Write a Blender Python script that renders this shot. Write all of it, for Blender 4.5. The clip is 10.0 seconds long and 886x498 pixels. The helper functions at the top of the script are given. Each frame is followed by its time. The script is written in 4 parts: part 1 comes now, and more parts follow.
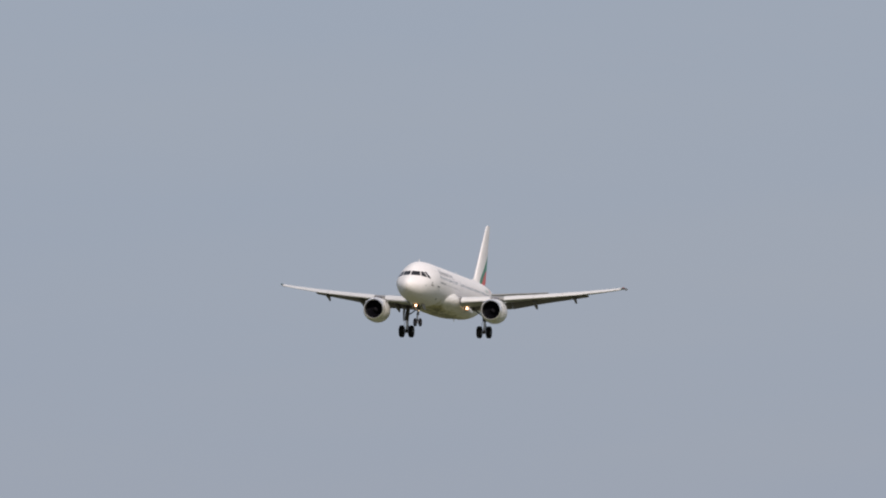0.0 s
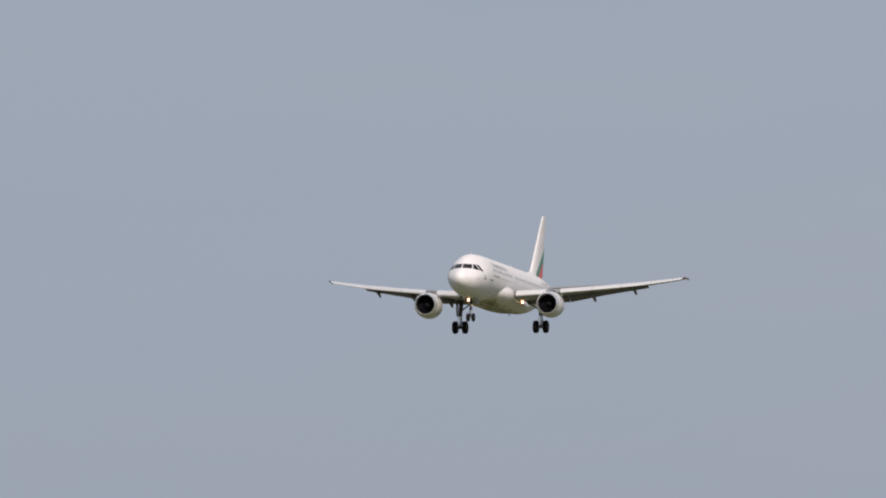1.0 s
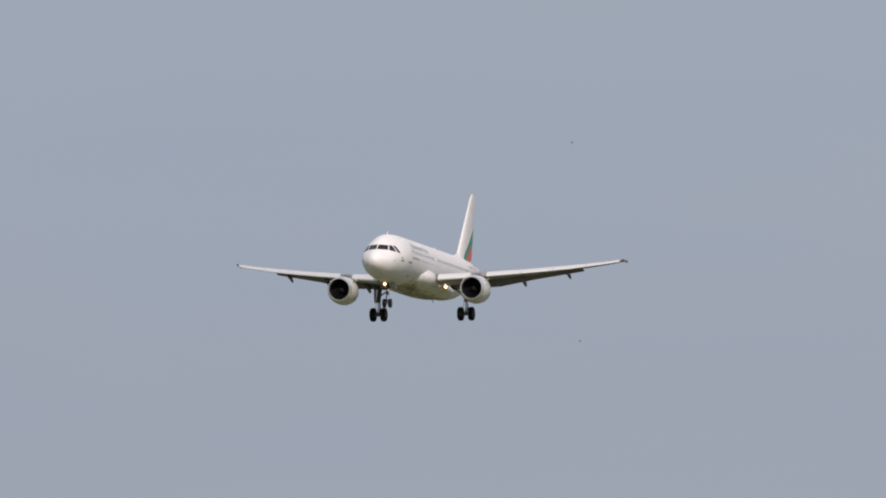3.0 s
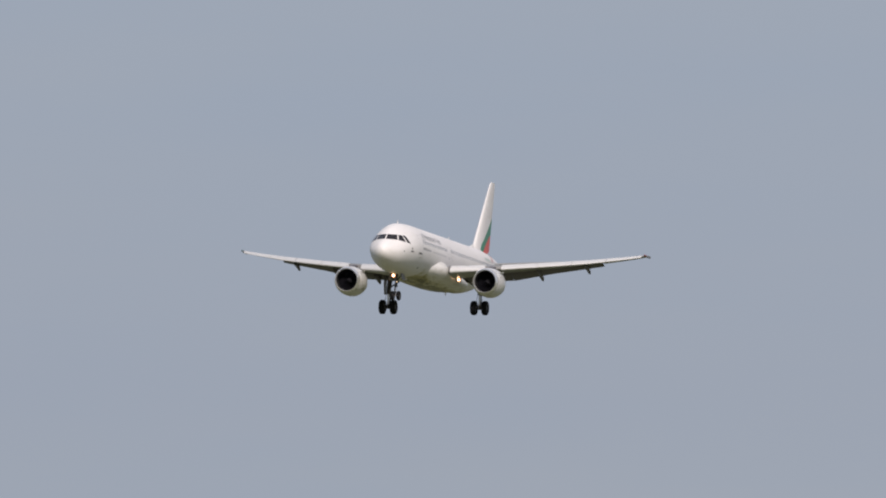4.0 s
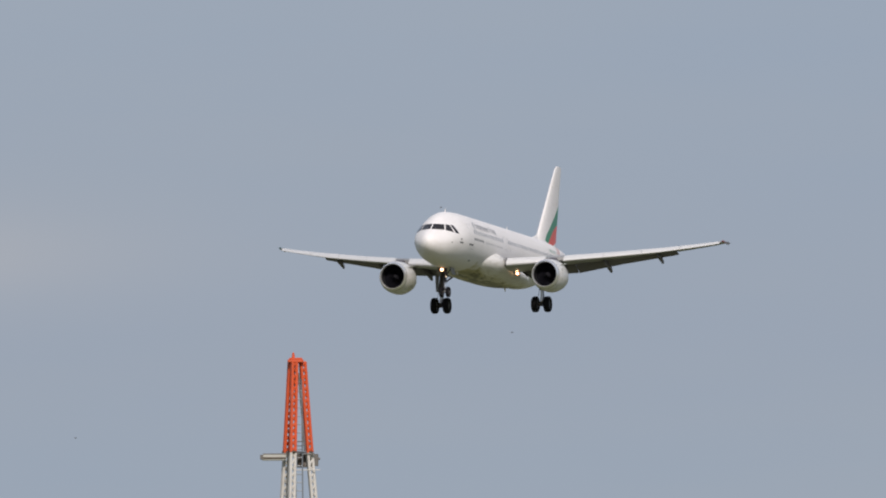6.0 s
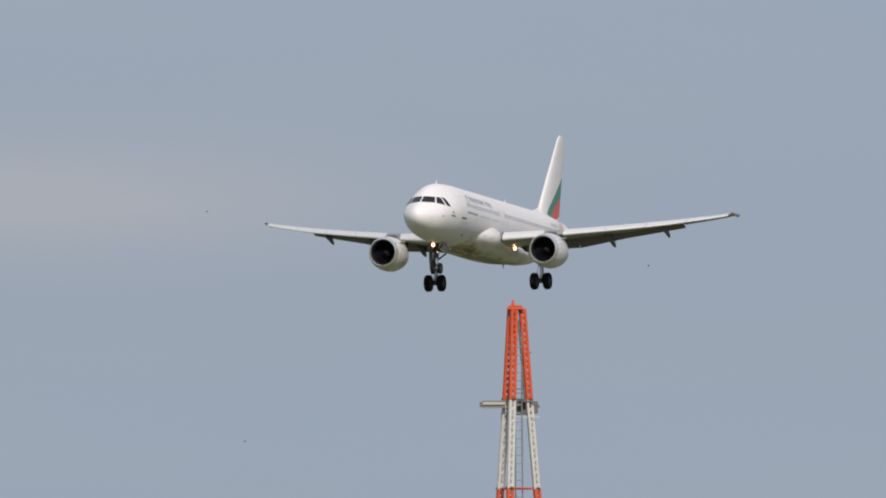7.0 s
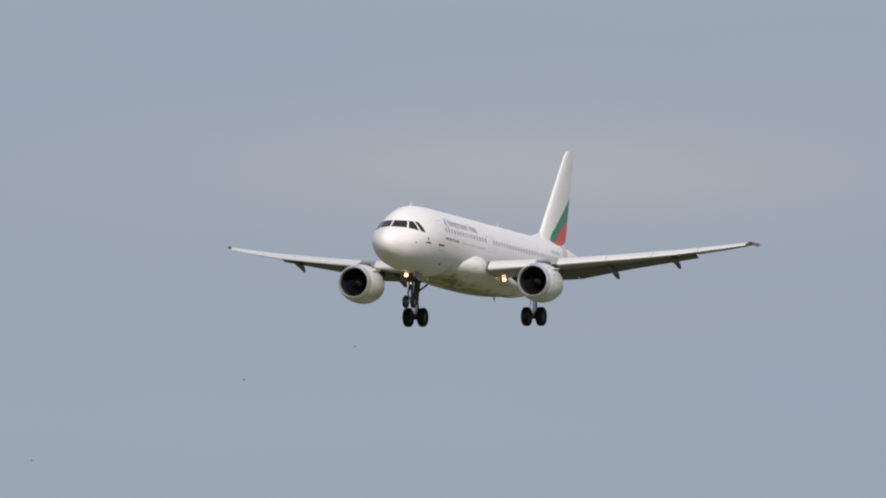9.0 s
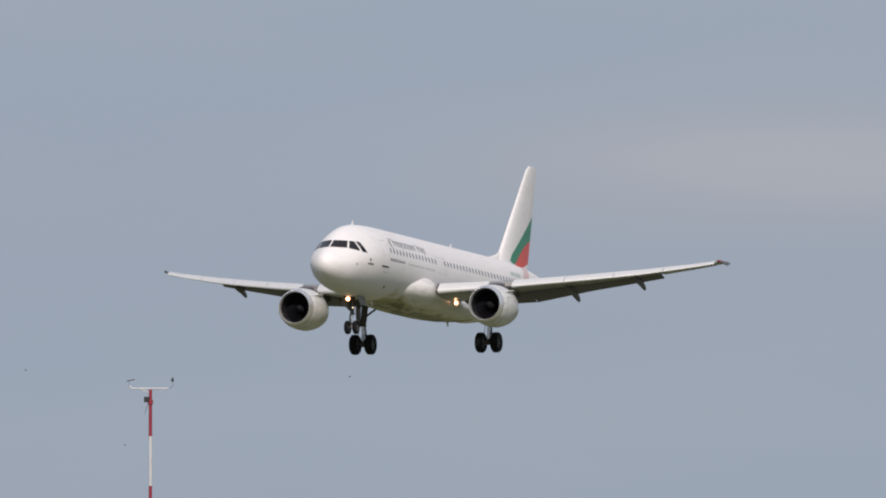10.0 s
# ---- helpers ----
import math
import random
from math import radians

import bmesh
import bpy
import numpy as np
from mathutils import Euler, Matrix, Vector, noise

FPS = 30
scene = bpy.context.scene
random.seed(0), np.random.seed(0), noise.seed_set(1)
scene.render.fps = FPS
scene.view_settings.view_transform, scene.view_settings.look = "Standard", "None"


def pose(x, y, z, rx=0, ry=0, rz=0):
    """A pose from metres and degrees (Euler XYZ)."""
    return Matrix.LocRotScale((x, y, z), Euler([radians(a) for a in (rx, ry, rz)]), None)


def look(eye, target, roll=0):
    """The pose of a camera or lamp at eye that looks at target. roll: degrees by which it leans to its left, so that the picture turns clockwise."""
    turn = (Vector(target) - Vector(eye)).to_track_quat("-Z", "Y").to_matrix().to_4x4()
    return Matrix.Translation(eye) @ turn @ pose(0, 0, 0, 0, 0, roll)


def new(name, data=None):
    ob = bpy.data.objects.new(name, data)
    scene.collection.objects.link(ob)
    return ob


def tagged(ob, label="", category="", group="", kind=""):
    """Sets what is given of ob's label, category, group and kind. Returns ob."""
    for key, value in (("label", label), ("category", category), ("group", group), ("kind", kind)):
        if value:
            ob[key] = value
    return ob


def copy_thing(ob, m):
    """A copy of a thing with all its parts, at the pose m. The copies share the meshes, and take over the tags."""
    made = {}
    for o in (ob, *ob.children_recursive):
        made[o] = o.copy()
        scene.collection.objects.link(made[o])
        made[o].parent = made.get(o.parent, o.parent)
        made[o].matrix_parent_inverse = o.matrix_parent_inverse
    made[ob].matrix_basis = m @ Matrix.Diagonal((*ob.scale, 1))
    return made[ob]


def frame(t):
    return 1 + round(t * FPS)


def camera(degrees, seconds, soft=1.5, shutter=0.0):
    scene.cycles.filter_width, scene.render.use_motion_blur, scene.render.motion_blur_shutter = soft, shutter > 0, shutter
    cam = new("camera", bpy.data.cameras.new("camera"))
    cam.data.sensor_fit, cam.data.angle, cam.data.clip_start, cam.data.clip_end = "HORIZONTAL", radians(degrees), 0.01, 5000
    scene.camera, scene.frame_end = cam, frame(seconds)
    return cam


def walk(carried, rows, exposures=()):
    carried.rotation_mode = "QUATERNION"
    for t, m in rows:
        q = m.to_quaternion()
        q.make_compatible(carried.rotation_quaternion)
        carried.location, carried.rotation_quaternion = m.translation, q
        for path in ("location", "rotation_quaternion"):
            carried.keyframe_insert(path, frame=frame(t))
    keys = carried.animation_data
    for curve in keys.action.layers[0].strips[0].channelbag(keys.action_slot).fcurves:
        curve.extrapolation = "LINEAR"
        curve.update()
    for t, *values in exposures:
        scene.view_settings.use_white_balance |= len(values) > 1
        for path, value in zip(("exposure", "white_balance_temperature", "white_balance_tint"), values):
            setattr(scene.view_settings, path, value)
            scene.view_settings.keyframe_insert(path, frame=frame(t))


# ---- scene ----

# ================= camera =================
EYE = (0.0, 0.0, 2.0)
cam = camera(3.2205, 10.0, soft=2.0)


def aim(yaw, tilt, roll):
    """Camera at EYE; yaw to the left of +Y, tilt above the horizon."""
    a, b = radians(yaw), radians(tilt)
    far = (EYE[0] - 1000 * math.sin(a) * math.cos(b), EYE[1] + 1000 * math.cos(a) * math.cos(b), EYE[2] + 1000 * math.sin(b))
    return look(EYE, far, roll)


CAMERA_ROWS = [
    (0, -7.384, 3.017, 0.18), (0.5, -7.217, 2.981, -0.03), (1, -6.751, 2.904, -0.16), (1.5, -6.591, 2.848, -0.17),
    (2, -6.367, 2.746, -0.09), (2.5, -6.22, 2.698, -0.0), (2.7, -6.159, 2.684, -0.04), (3.8, -5.53, 2.568, 0.11),
    (4, -5.403, 2.535, 0.27), (4.5, -4.943, 2.423, 0.08), (5, -4.714, 2.368, 0.0), (5.2, -4.499, 2.355, -0.06),
    (6.3, -3.554, 2.291, -0.03), (6.5, -3.356, 2.255, 0.04), (6.6, -3.291, 2.23, 0.03), (6.8, -3.141, 2.14, 0.01),
    (7, -3.027, 2.13, -0.01), (7.2, -2.909, 2.212, -0.02), (7.4, -2.75, 2.266, -0.02), (7.5, -2.61, 2.268, -0.02),
    (7.6, -2.458, 2.265, -0.01), (8, -2.155, 2.266, 0.02), (8.3, -1.76, 2.253, -0.01), (8.5, -1.532, 2.235, -0.03),
    (9, -1.099, 2.031, -0.05), (9.3, -0.839, 2.032, -0.05), (9.5, -0.673, 2.05, -0.05), (9.6, -0.593, 2.052, -0.05),
    (9.7, -0.495, 2.042, -0.04), (9.8, -0.352, 2.025, -0.03), (9.9, -0.211, 2.013, -0.02), (10, -0.069, 2.007, -0.01)]
walk(cam, [(t, aim(y, p, r)) for t, y, p, r in CAMERA_ROWS],
     exposures=[(0, 0, 6650, 10.5), (5.2, 0, 6610, 10.5), (6.4, 0, 6420, 7.5), (8.3, 0, 6420, 7.5), (9.2, 0, 6480, 8.5), (10, 0, 6490, 9)])

# ================= sky, sun, exposure =================
SUN_AZ, SUN_EL = radians(177), radians(36)  # azimuth clockwise from +Y
scene.view_settings.exposure = 0.0


def make_world():
    w = bpy.data.worlds.new("sky")
    scene.world = w
    w.use_nodes = True
    nt = w.node_tree
    n, l = nt.nodes, nt.links
    n.clear()
    out, bg = n.new("ShaderNodeOutputWorld"), n.new("ShaderNodeBackground")
    bg.inputs["Strength"].default_value = 0.1
    sky = n.new("ShaderNodeTexSky")
    sky.sky_type, sky.sun_disc = "NISHITA", False
    sky.sun_elevation, sky.sun_rotation = SUN_EL, SUN_AZ
    sky.air_density, sky.dust_density = 1.2, 2.0
    co = n.new("ShaderNodeTexCoord")
    # thin high haze: two scales of streaks, drawn out along the horizon
    mp = n.new("ShaderNodeMapping")
    mp.inputs["Scale"].default_value = (16, 16, 95)
    l.new(co.outputs["Generated"], mp.inputs["Vector"])
    nz = n.new("ShaderNodeTexNoise")
    nz.inputs["Scale"].default_value, nz.inputs["Detail"].default_value = 1.0, 4.0
    l.new(mp.outputs["Vector"], nz.inputs["Vector"])
    ramp = n.new("ShaderNodeValToRGB")
    ramp.color_ramp.elements[0].position, ramp.color_ramp.elements[1].position = 0.3, 0.72
    ramp.color_ramp.elements[0].color = HAZE_BLUE
    ramp.color_ramp.elements[1].color = HAZE_GREY
    l.new(nz.outputs["Fac"], ramp.inputs["Fac"])
    # one long pale cloud bank low in the sky
    sep = n.new("ShaderNodeSeparateXYZ")
    l.new(co.outputs["Generated"], sep.inputs["Vector"])

    def math_node(op, a, b):
        m = n.new("ShaderNodeMath")
        m.operation = op
        for k, v in enumerate((a, b)):
            if isinstance(v, (int, float)):
                m.inputs[k].default_value = v
            else:
                l.new(v, m.inputs[k])
        return m.outputs[0]
    az, el = math.sin(radians(1.47)), math.sin(radians(2.31))
    dx = math_node("DIVIDE", math_node("SUBTRACT", sep.outputs["X"], az), 0.020)
    dz = math_node("DIVIDE", math_node("SUBTRACT", sep.outputs["Z"], el), 0.0034)
    r2 = math_node("ADD", math_node("MULTIPLY", dx, dx), math_node("MULTIPLY", dz, dz))
    wob = math_node("MULTIPLY", math_node("SUBTRACT", nz.outputs["Fac"], 0.5), 2.0)
    lobe = math_node("POWER", 2.718, math_node("MULTIPLY", math_node("ADD", r2, wob), -1.0))
    front = math_node("GREATER_THAN", sep.outputs["Y"], 0.0)
    lobe = math_node("MINIMUM", math_node("MULTIPLY", math_node("MULTIPLY", lobe, front), 0.8), 1.0)
    bank = n.new("ShaderNodeMixRGB")
    bank.inputs["Color2"].default_value = CLOUD_PALE
    l.new(lobe, bank.inputs["Fac"])
    l.new(ramp.outputs["Color"], bank.inputs["Color1"])
    # paler, less blue haze close to the horizon
    low = n.new("ShaderNodeMapRange")
    low.interpolation_type = "SMOOTHSTEP"
    low.inputs["From Min"].default_value, low.inputs["From Max"].default_value = math.sin(radians(1.3)), math.sin(radians(2.1))
    low.inputs["To Min"].default_value, low.inputs["To Max"].default_value = 1.0, 0.0
    l.new(sep.outputs["Z"], low.inputs["Value"])
    hazy = n.new("ShaderNodeMixRGB")
    hazy.blend_type = "MULTIPLY"
    hazy.inputs["Color2"].default_value = (1.06, 1.06, 1.025, 1)
    l.new(low.outputs["Result"], hazy.inputs["Fac"])
    l.new(bank.outputs["Color"], hazy.inputs["Color1"])
    mix = n.new("ShaderNodeMixRGB")
    mix.inputs["Fac"].default_value = 0.88
    l.new(sky.outputs["Color"], mix.inputs["Color1"])
    l.new(hazy.outputs["Color"], mix.inputs["Color2"])
    l.new(mix.outputs["Color"], bg.inputs["Color"])
    l.new(bg.outputs["Background"], out.inputs["Surface"])


HAZE_BLUE = (3.03, 3.60, 4.77, 1)
HAZE_GREY = (3.25, 3.71, 4.70, 1)
CLOUD_PALE = (4.32, 4.32, 4.82, 1)
make_world()

sun = new("sun", bpy.data.lights.new("sun", "SUN"))
sun.data.energy, sun.data.angle, sun.data.color = 3.3, radians(4.0), (1.0, 0.893, 0.825)
sun.matrix_world = look((0, 0, 0), (-math.sin(SUN_AZ) * math.cos(SUN_EL), -math.cos(SUN_AZ) * math.cos(SUN_EL), -math.sin(SUN_EL)))


# ================= materials =================
def material(name, color, rough=0.5, metal=0.0, coat=0.0, coat_rough=0.06, spec=0.5, vary=0.08, scale=1.5, grain=20.0, bump=0.0, glow=None, dirt=None, dirt_amount=0.3):
    """Principled surface with two scales of tone, optional dirt streaks and relief."""
    m = bpy.data.materials.new(name)
    m.use_nodes = True
    nt = m.node_tree
    n, l = nt.nodes, nt.links
    b = n["Principled BSDF"]
    b.inputs["Metallic"].default_value, b.inputs["Roughness"].default_value = metal, rough
    b.inputs["Specular IOR Level"].default_value = spec
    b.inputs["Coat Weight"].default_value, b.inputs["Coat Roughness"].default_value = coat, coat_rough
    co = n.new("ShaderNodeTexCoord")
    big, small = n.new("ShaderNodeTexNoise"), n.new("ShaderNodeTexNoise")
    big.inputs["Scale"].default_value, big.inputs["Detail"].default_value = scale, 3
    small.inputs["Scale"].default_value, small.inputs["Detail"].default_value = grain, 5
    for z in (big, small):
        l.new(co.outputs["Object"], z.inputs["Vector"])
    add = n.new("ShaderNodeMath")
    add.operation = "ADD"
    l.new(big.outputs["Fac"], add.inputs[0])
    l.new(small.outputs["Fac"], add.inputs[1])
    rng = n.new("ShaderNodeMapRange")
    rng.inputs["From Min"].default_value, rng.inputs["From Max"].default_value = 0.6, 1.4
    rng.inputs["To Min"].default_value, rng.inputs["To Max"].default_value = 1 - vary, 1 + vary * 0.5
    l.new(add.outputs[0], rng.inputs["Value"])
    mul = n.new("ShaderNodeMixRGB")
    mul.blend_type, mul.inputs["Fac"].default_value = "MULTIPLY", 1.0
    mul.inputs["Color1"].default_value = (*color, 1)
    l.new(rng.outputs["Result"], mul.inputs["Color2"])
    tone = mul.outputs["Color"]
    if dirt:
        mp = n.new("ShaderNodeMapping")
        mp.inputs["Scale"].default_value = (0.35, 2.2, 2.2)
        l.new(co.outputs["Object"], mp.inputs["Vector"])
        st = n.new("ShaderNodeTexNoise")
        st.inputs["Scale"].default_value, st.inputs["Detail"].default_value = 2.0, 6
        l.new(mp.outputs["Vector"], st.inputs["Vector"])
        r2 = n.new("ShaderNodeMapRange")
        r2.inputs["From Min"].default_value, r2.inputs["From Max"].default_value = 0.5, 0.8
        r2.inputs["To Max"].default_value = dirt_amount
        l.new(st.outputs["Fac"], r2.inputs["Value"])
        mx = n.new("ShaderNodeMixRGB")
        mx.inputs["Color2"].default_value = (*dirt, 1)
        l.new(r2.outputs["Result"], mx.inputs["Fac"])
        l.new(tone, mx.inputs["Color1"])
        tone = mx.outputs["Color"]
    l.new(tone, b.inputs["Base Color"])
    if bump:
        bp = n.new("ShaderNodeBump")
        bp.inputs["Strength"].default_value, bp.inputs["Distance"].default_value = bump, 0.02
        l.new(small.outputs["Fac"], bp.inputs["Height"])
        l.new(bp.outputs["Normal"], b.inputs["Normal"])
    if glow:
        b.inputs["Emission Color"].default_value = (*glow[:3], 1)
        b.inputs["Emission Strength"].default_value = glow[3]
    return m


def keel_patches(m, colour, half_width, front, low, high, scale, stretch, amount):
    """Coloured patches along the keel line of a painted belly that thin out to either side and begin at x = front."""
    nt = m.node_tree
    n, l = nt.nodes, nt.links
    b = n["Principled BSDF"]
    paint = b.inputs["Base Color"].links[0].from_socket
    co, mp, nz, sep = n.new("ShaderNodeTexCoord"), n.new("ShaderNodeMapping"), n.new("ShaderNodeTexNoise"), n.new("ShaderNodeSeparateXYZ")
    mp.inputs["Scale"].default_value = (stretch, 1, 1)
    nz.inputs["Scale"].default_value, nz.inputs["Detail"].default_value, nz.inputs["Roughness"].default_value = scale, 6, 0.65
    l.new(co.outputs["Object"], mp.inputs["Vector"])
    l.new(mp.outputs["Vector"], nz.inputs["Vector"])
    l.new(co.outputs["Object"], sep.inputs["Vector"])
    side = n.new("ShaderNodeMath")
    side.operation = "ABSOLUTE"
    l.new(sep.outputs["Y"], side.inputs[0])
    edge = n.new("ShaderNodeMapRange")
    edge.interpolation_type = "SMOOTHSTEP"
    edge.inputs["From Min"].default_value, edge.inputs["From Max"].default_value = 0.25 * half_width, half_width
    edge.inputs["To Min"].default_value, edge.inputs["To Max"].default_value = 0.16, -0.2
    l.new(side.outputs[0], edge.inputs["Value"])
    add = n.new("ShaderNodeMath")
    l.new(nz.outputs["Fac"], add.inputs[0])
    l.new(edge.outputs["Result"], add.inputs[1])
    start = n.new("ShaderNodeMapRange")
    start.interpolation_type = "SMOOTHSTEP"
    start.inputs["From Min"].default_value, start.inputs["From Max"].default_value = front - 1.8, front
    start.inputs["To Min"].default_value, start.inputs["To Max"].default_value = 0.0, -0.4
    l.new(sep.outputs["X"], start.inputs["Value"])
    total = n.new("ShaderNodeMath")
    l.new(add.outputs[0], total.inputs[0])
    l.new(start.outputs["Result"], total.inputs[1])
    cover = n.new("ShaderNodeMapRange")
    cover.inputs["From Min"].default_value, cover.inputs["From Max"].default_value = low, high
    cover.inputs["To Max"].default_value = amount
    l.new(total.outputs[0], cover.inputs["Value"])
    mix = n.new("ShaderNodeMixRGB")
    mix.inputs["Color2"].default_value = (*colour, 1)
    l.new(cover.outputs["Result"], mix.inputs["Fac"])
    l.new(paint, mix.inputs["Color1"])
    l.new(mix.outputs["Color"], b.inputs["Base Color"])
    return m


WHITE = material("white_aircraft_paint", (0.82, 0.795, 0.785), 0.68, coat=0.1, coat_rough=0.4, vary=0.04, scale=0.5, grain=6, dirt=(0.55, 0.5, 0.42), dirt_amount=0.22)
BELLY = material("patchy_belly_paint", (0.79, 0.77, 0.74), 0.5, coat=0.25, coat_rough=0.3, vary=0.08, scale=0.6, grain=7, dirt=(0.22, 0.19, 0.12), dirt_amount=0.42)
KEEL = material("patchy_keel_paint", (0.82, 0.795, 0.785), 0.62, coat=0.18, coat_rough=0.35, vary=0.06, scale=0.5, grain=6, dirt=(0.55, 0.5, 0.42), dirt_amount=0.22)
keel_patches(KEEL, (0.40, 0.35, 0.13), 1.75, 10.4, 0.40, 0.62, 0.9, 0.5, 0.85)
keel_patches(KEEL, (0.08, 0.075, 0.035), 1.35, 10.4, 0.52, 0.68, 1.8, 0.45, 0.6)
keel_patches(BELLY, (0.40, 0.35, 0.14), 2.3, 8.6, 0.44, 0.66, 0.9, 0.5, 0.8)
keel_patches(BELLY, (0.07, 0.06, 0.03), 1.9, 8.6, 0.54, 0.68, 1.7, 0.45, 0.85)
WING_GREY = material("grey_wing_paint", (0.29, 0.29, 0.29), 0.42, coat=0.25, vary=0.10, scale=0.7, grain=9, dirt=(0.2, 0.18, 0.16), dirt_amount=0.35)
SLAT = material("pale_slat_paint", (0.60, 0.60, 0.60), 0.35, coat=0.2, vary=0.06, scale=1.0, grain=12, dirt=(0.45, 0.42, 0.4), dirt_amount=0.2)
FLAP = material("flap_grey_paint", (0.132, 0.122, 0.138), 0.5, vary=0.14, scale=0.9, grain=10, dirt=(0.1, 0.09, 0.08), dirt_amount=0.5)
FENCE = material("wingtip_fence_paint", (0.20, 0.205, 0.22), 0.5, vary=0.1, scale=1, grain=10, dirt=(0.2, 0.19, 0.18), dirt_amount=0.3)
NACELLE = material("nacelle_white_paint", (0.74, 0.735, 0.72), 0.36, coat=0.4, vary=0.06, scale=0.9, grain=8, dirt=(0.27, 0.24, 0.2), dirt_amount=0.5)
LIP = material("polished_inlet_metal", (0.90, 0.89, 0.88), 0.3, metal=0.75, vary=0.06, grain=14)
DUCT = material("inlet_duct_lining", (0.03, 0.03, 0.034), 0.6, spec=0.12, vary=0.15, grain=30)
FAN = material("titanium_fan_blade", (0.010, 0.010, 0.014), 0.6, spec=0.12, metal=0.0, vary=0.2, grain=10)
SPINNER = material("spinner_paint", (0.016, 0.016, 0.020), 0.8, spec=0.12, vary=0.15)
HOT = material("exhaust_metal", (0.22, 0.19, 0.16), 0.45, metal=0.9, vary=0.25, grain=12)
GLASS = material("cockpit_glass", (0.022, 0.018, 0.018), 0.12, coat=0.25, spec=0.35, vary=0.2)
PANE = material("cabin_pane", (0.25, 0.255, 0.27), 0.2, coat=0.4, vary=0.2)
SEAM = material("panel_seam", (0.36, 0.36, 0.36), 0.7, vary=0.1)
DARK = material("dark_fitting", (0.06, 0.06, 0.065), 0.6, vary=0.2)
STRIPE = material("pale_pink_paint", (0.72, 0.53, 0.50), 0.5, coat=0.12, vary=0.08, scale=0.8, grain=8)
GREEN = material("tail_green_paint", (0.03, 0.25, 0.135), 0.45, coat=0.12, vary=0.08, scale=0.8, grain=8)
RED = material("tail_red_paint", (0.74, 0.085, 0.06), 0.45, coat=0.12, vary=0.08, scale=0.8, grain=8)
LETTER = material("grey_lettering", (0.33, 0.335, 0.35), 0.5, vary=0.1)
LETTER_PALE = material("pale_lettering", (0.50, 0.50, 0.51), 0.5, vary=0.1)
LETTER_DARK = material("dark_lettering", (0.10, 0.11, 0.13), 0.5, vary=0.1)
REGISTER = material("green_lettering", (0.44, 0.53, 0.49), 0.5, vary=0.1)
# dark base grey stands in for shade on the doors below the airframe
GEAR_DOOR = material("gear_door_shade_grey", (0.22, 0.21, 0.20), 0.5, vary=0.15, dirt=(0.1, 0.09, 0.08), dirt_amount=0.5)
RUBBER = material("tyre_rubber", (0.013, 0.013, 0.015), 0.9, spec=0.12, vary=0.25, scale=3, grain=40, bump=0.2)
RIM = material("wheel_rim_paint", (0.06, 0.06, 0.065), 0.5, metal=0.3, vary=0.2)
STRUT = material("gear_leg_paint", (0.065, 0.06, 0.06), 0.5, metal=0.1, vary=0.2, scale=4, grain=25)
CHROME = material("oleo_chrome", (0.70, 0.70, 0.71), 0.3, metal=1.0, vary=0.08)
LAMP_WARM = material("landing_light_glow", (1, 0.9, 0.7), 0.3, glow=(1.0, 0.62, 0.36, 9.0))
# weaker orange glow that imitates the bloom round a lit lens
LAMP_HALO = material("lamp_halo_glow", (1, 0.7, 0.5), 0.3, glow=(1.0, 0.38, 0.17, 1.7))
LAMP_SMALL = material("taxi_light_glow", (1, 0.9, 0.75), 0.3, glow=(1.0, 0.74, 0.45, 1.2))
NAV_RED = material("red_navigation_glass", (0.26, 0.055, 0.05), 0.2, coat=0.5)
NAV_GREEN = material("green_navigation_glass", (0.02, 0.07, 0.055), 0.2, coat=0.5)
ORANGE = material("tower_orange_paint", (0.64, 0.092, 0.024), 0.5, coat=0.1, vary=0.16, scale=1.5, grain=14, dirt=(0.5, 0.12, 0.05), dirt_amount=0.5)
TOWER_WHITE = material("tower_white_paint", (0.62, 0.60, 0.56), 0.5, vary=0.12, scale=1.5, grain=14, dirt=(0.42, 0.38, 0.32), dirt_amount=0.5)
GALV = material("galvanised_steel", (0.25, 0.27, 0.29), 0.5, metal=0.5, vary=0.2, scale=3, grain=20)
BOX_GREY = material("weathered_grey_paint", (0.16, 0.15, 0.135), 0.6, vary=0.3, scale=3, grain=20, dirt=(0.08, 0.06, 0.045), dirt_amount=0.5)
RADOME = material("antenna_radome", (0.45, 0.45, 0.40), 0.55, vary=0.1, scale=2)
RUST = material("weathered_steel", (0.10, 0.075, 0.055), 0.7, vary=0.3, scale=4, grain=30)
POLE_RED = material("mast_red_paint", (0.27, 0.022, 0.04), 0.45, vary=0.15, scale=3, grain=25)
POLE_WHITE = material("mast_white_paint", (0.56, 0.56, 0.57), 0.45, vary=0.1, scale=3, grain=25)
BLACK = material("black_housing", (0.014, 0.014, 0.016), 0.6, vary=0.2)
BIRD = material("bird_feathers", (0.13, 0.125, 0.125), 0.7, vary=0.3, scale=20, grain=80)
GRASS = material("airfield_grass", (0.128, 0.138, 0.064), 0.9, vary=0.5, scale=0.01, grain=0.3, dirt=(0.25, 0.22, 0.12), dirt_amount=0.6)


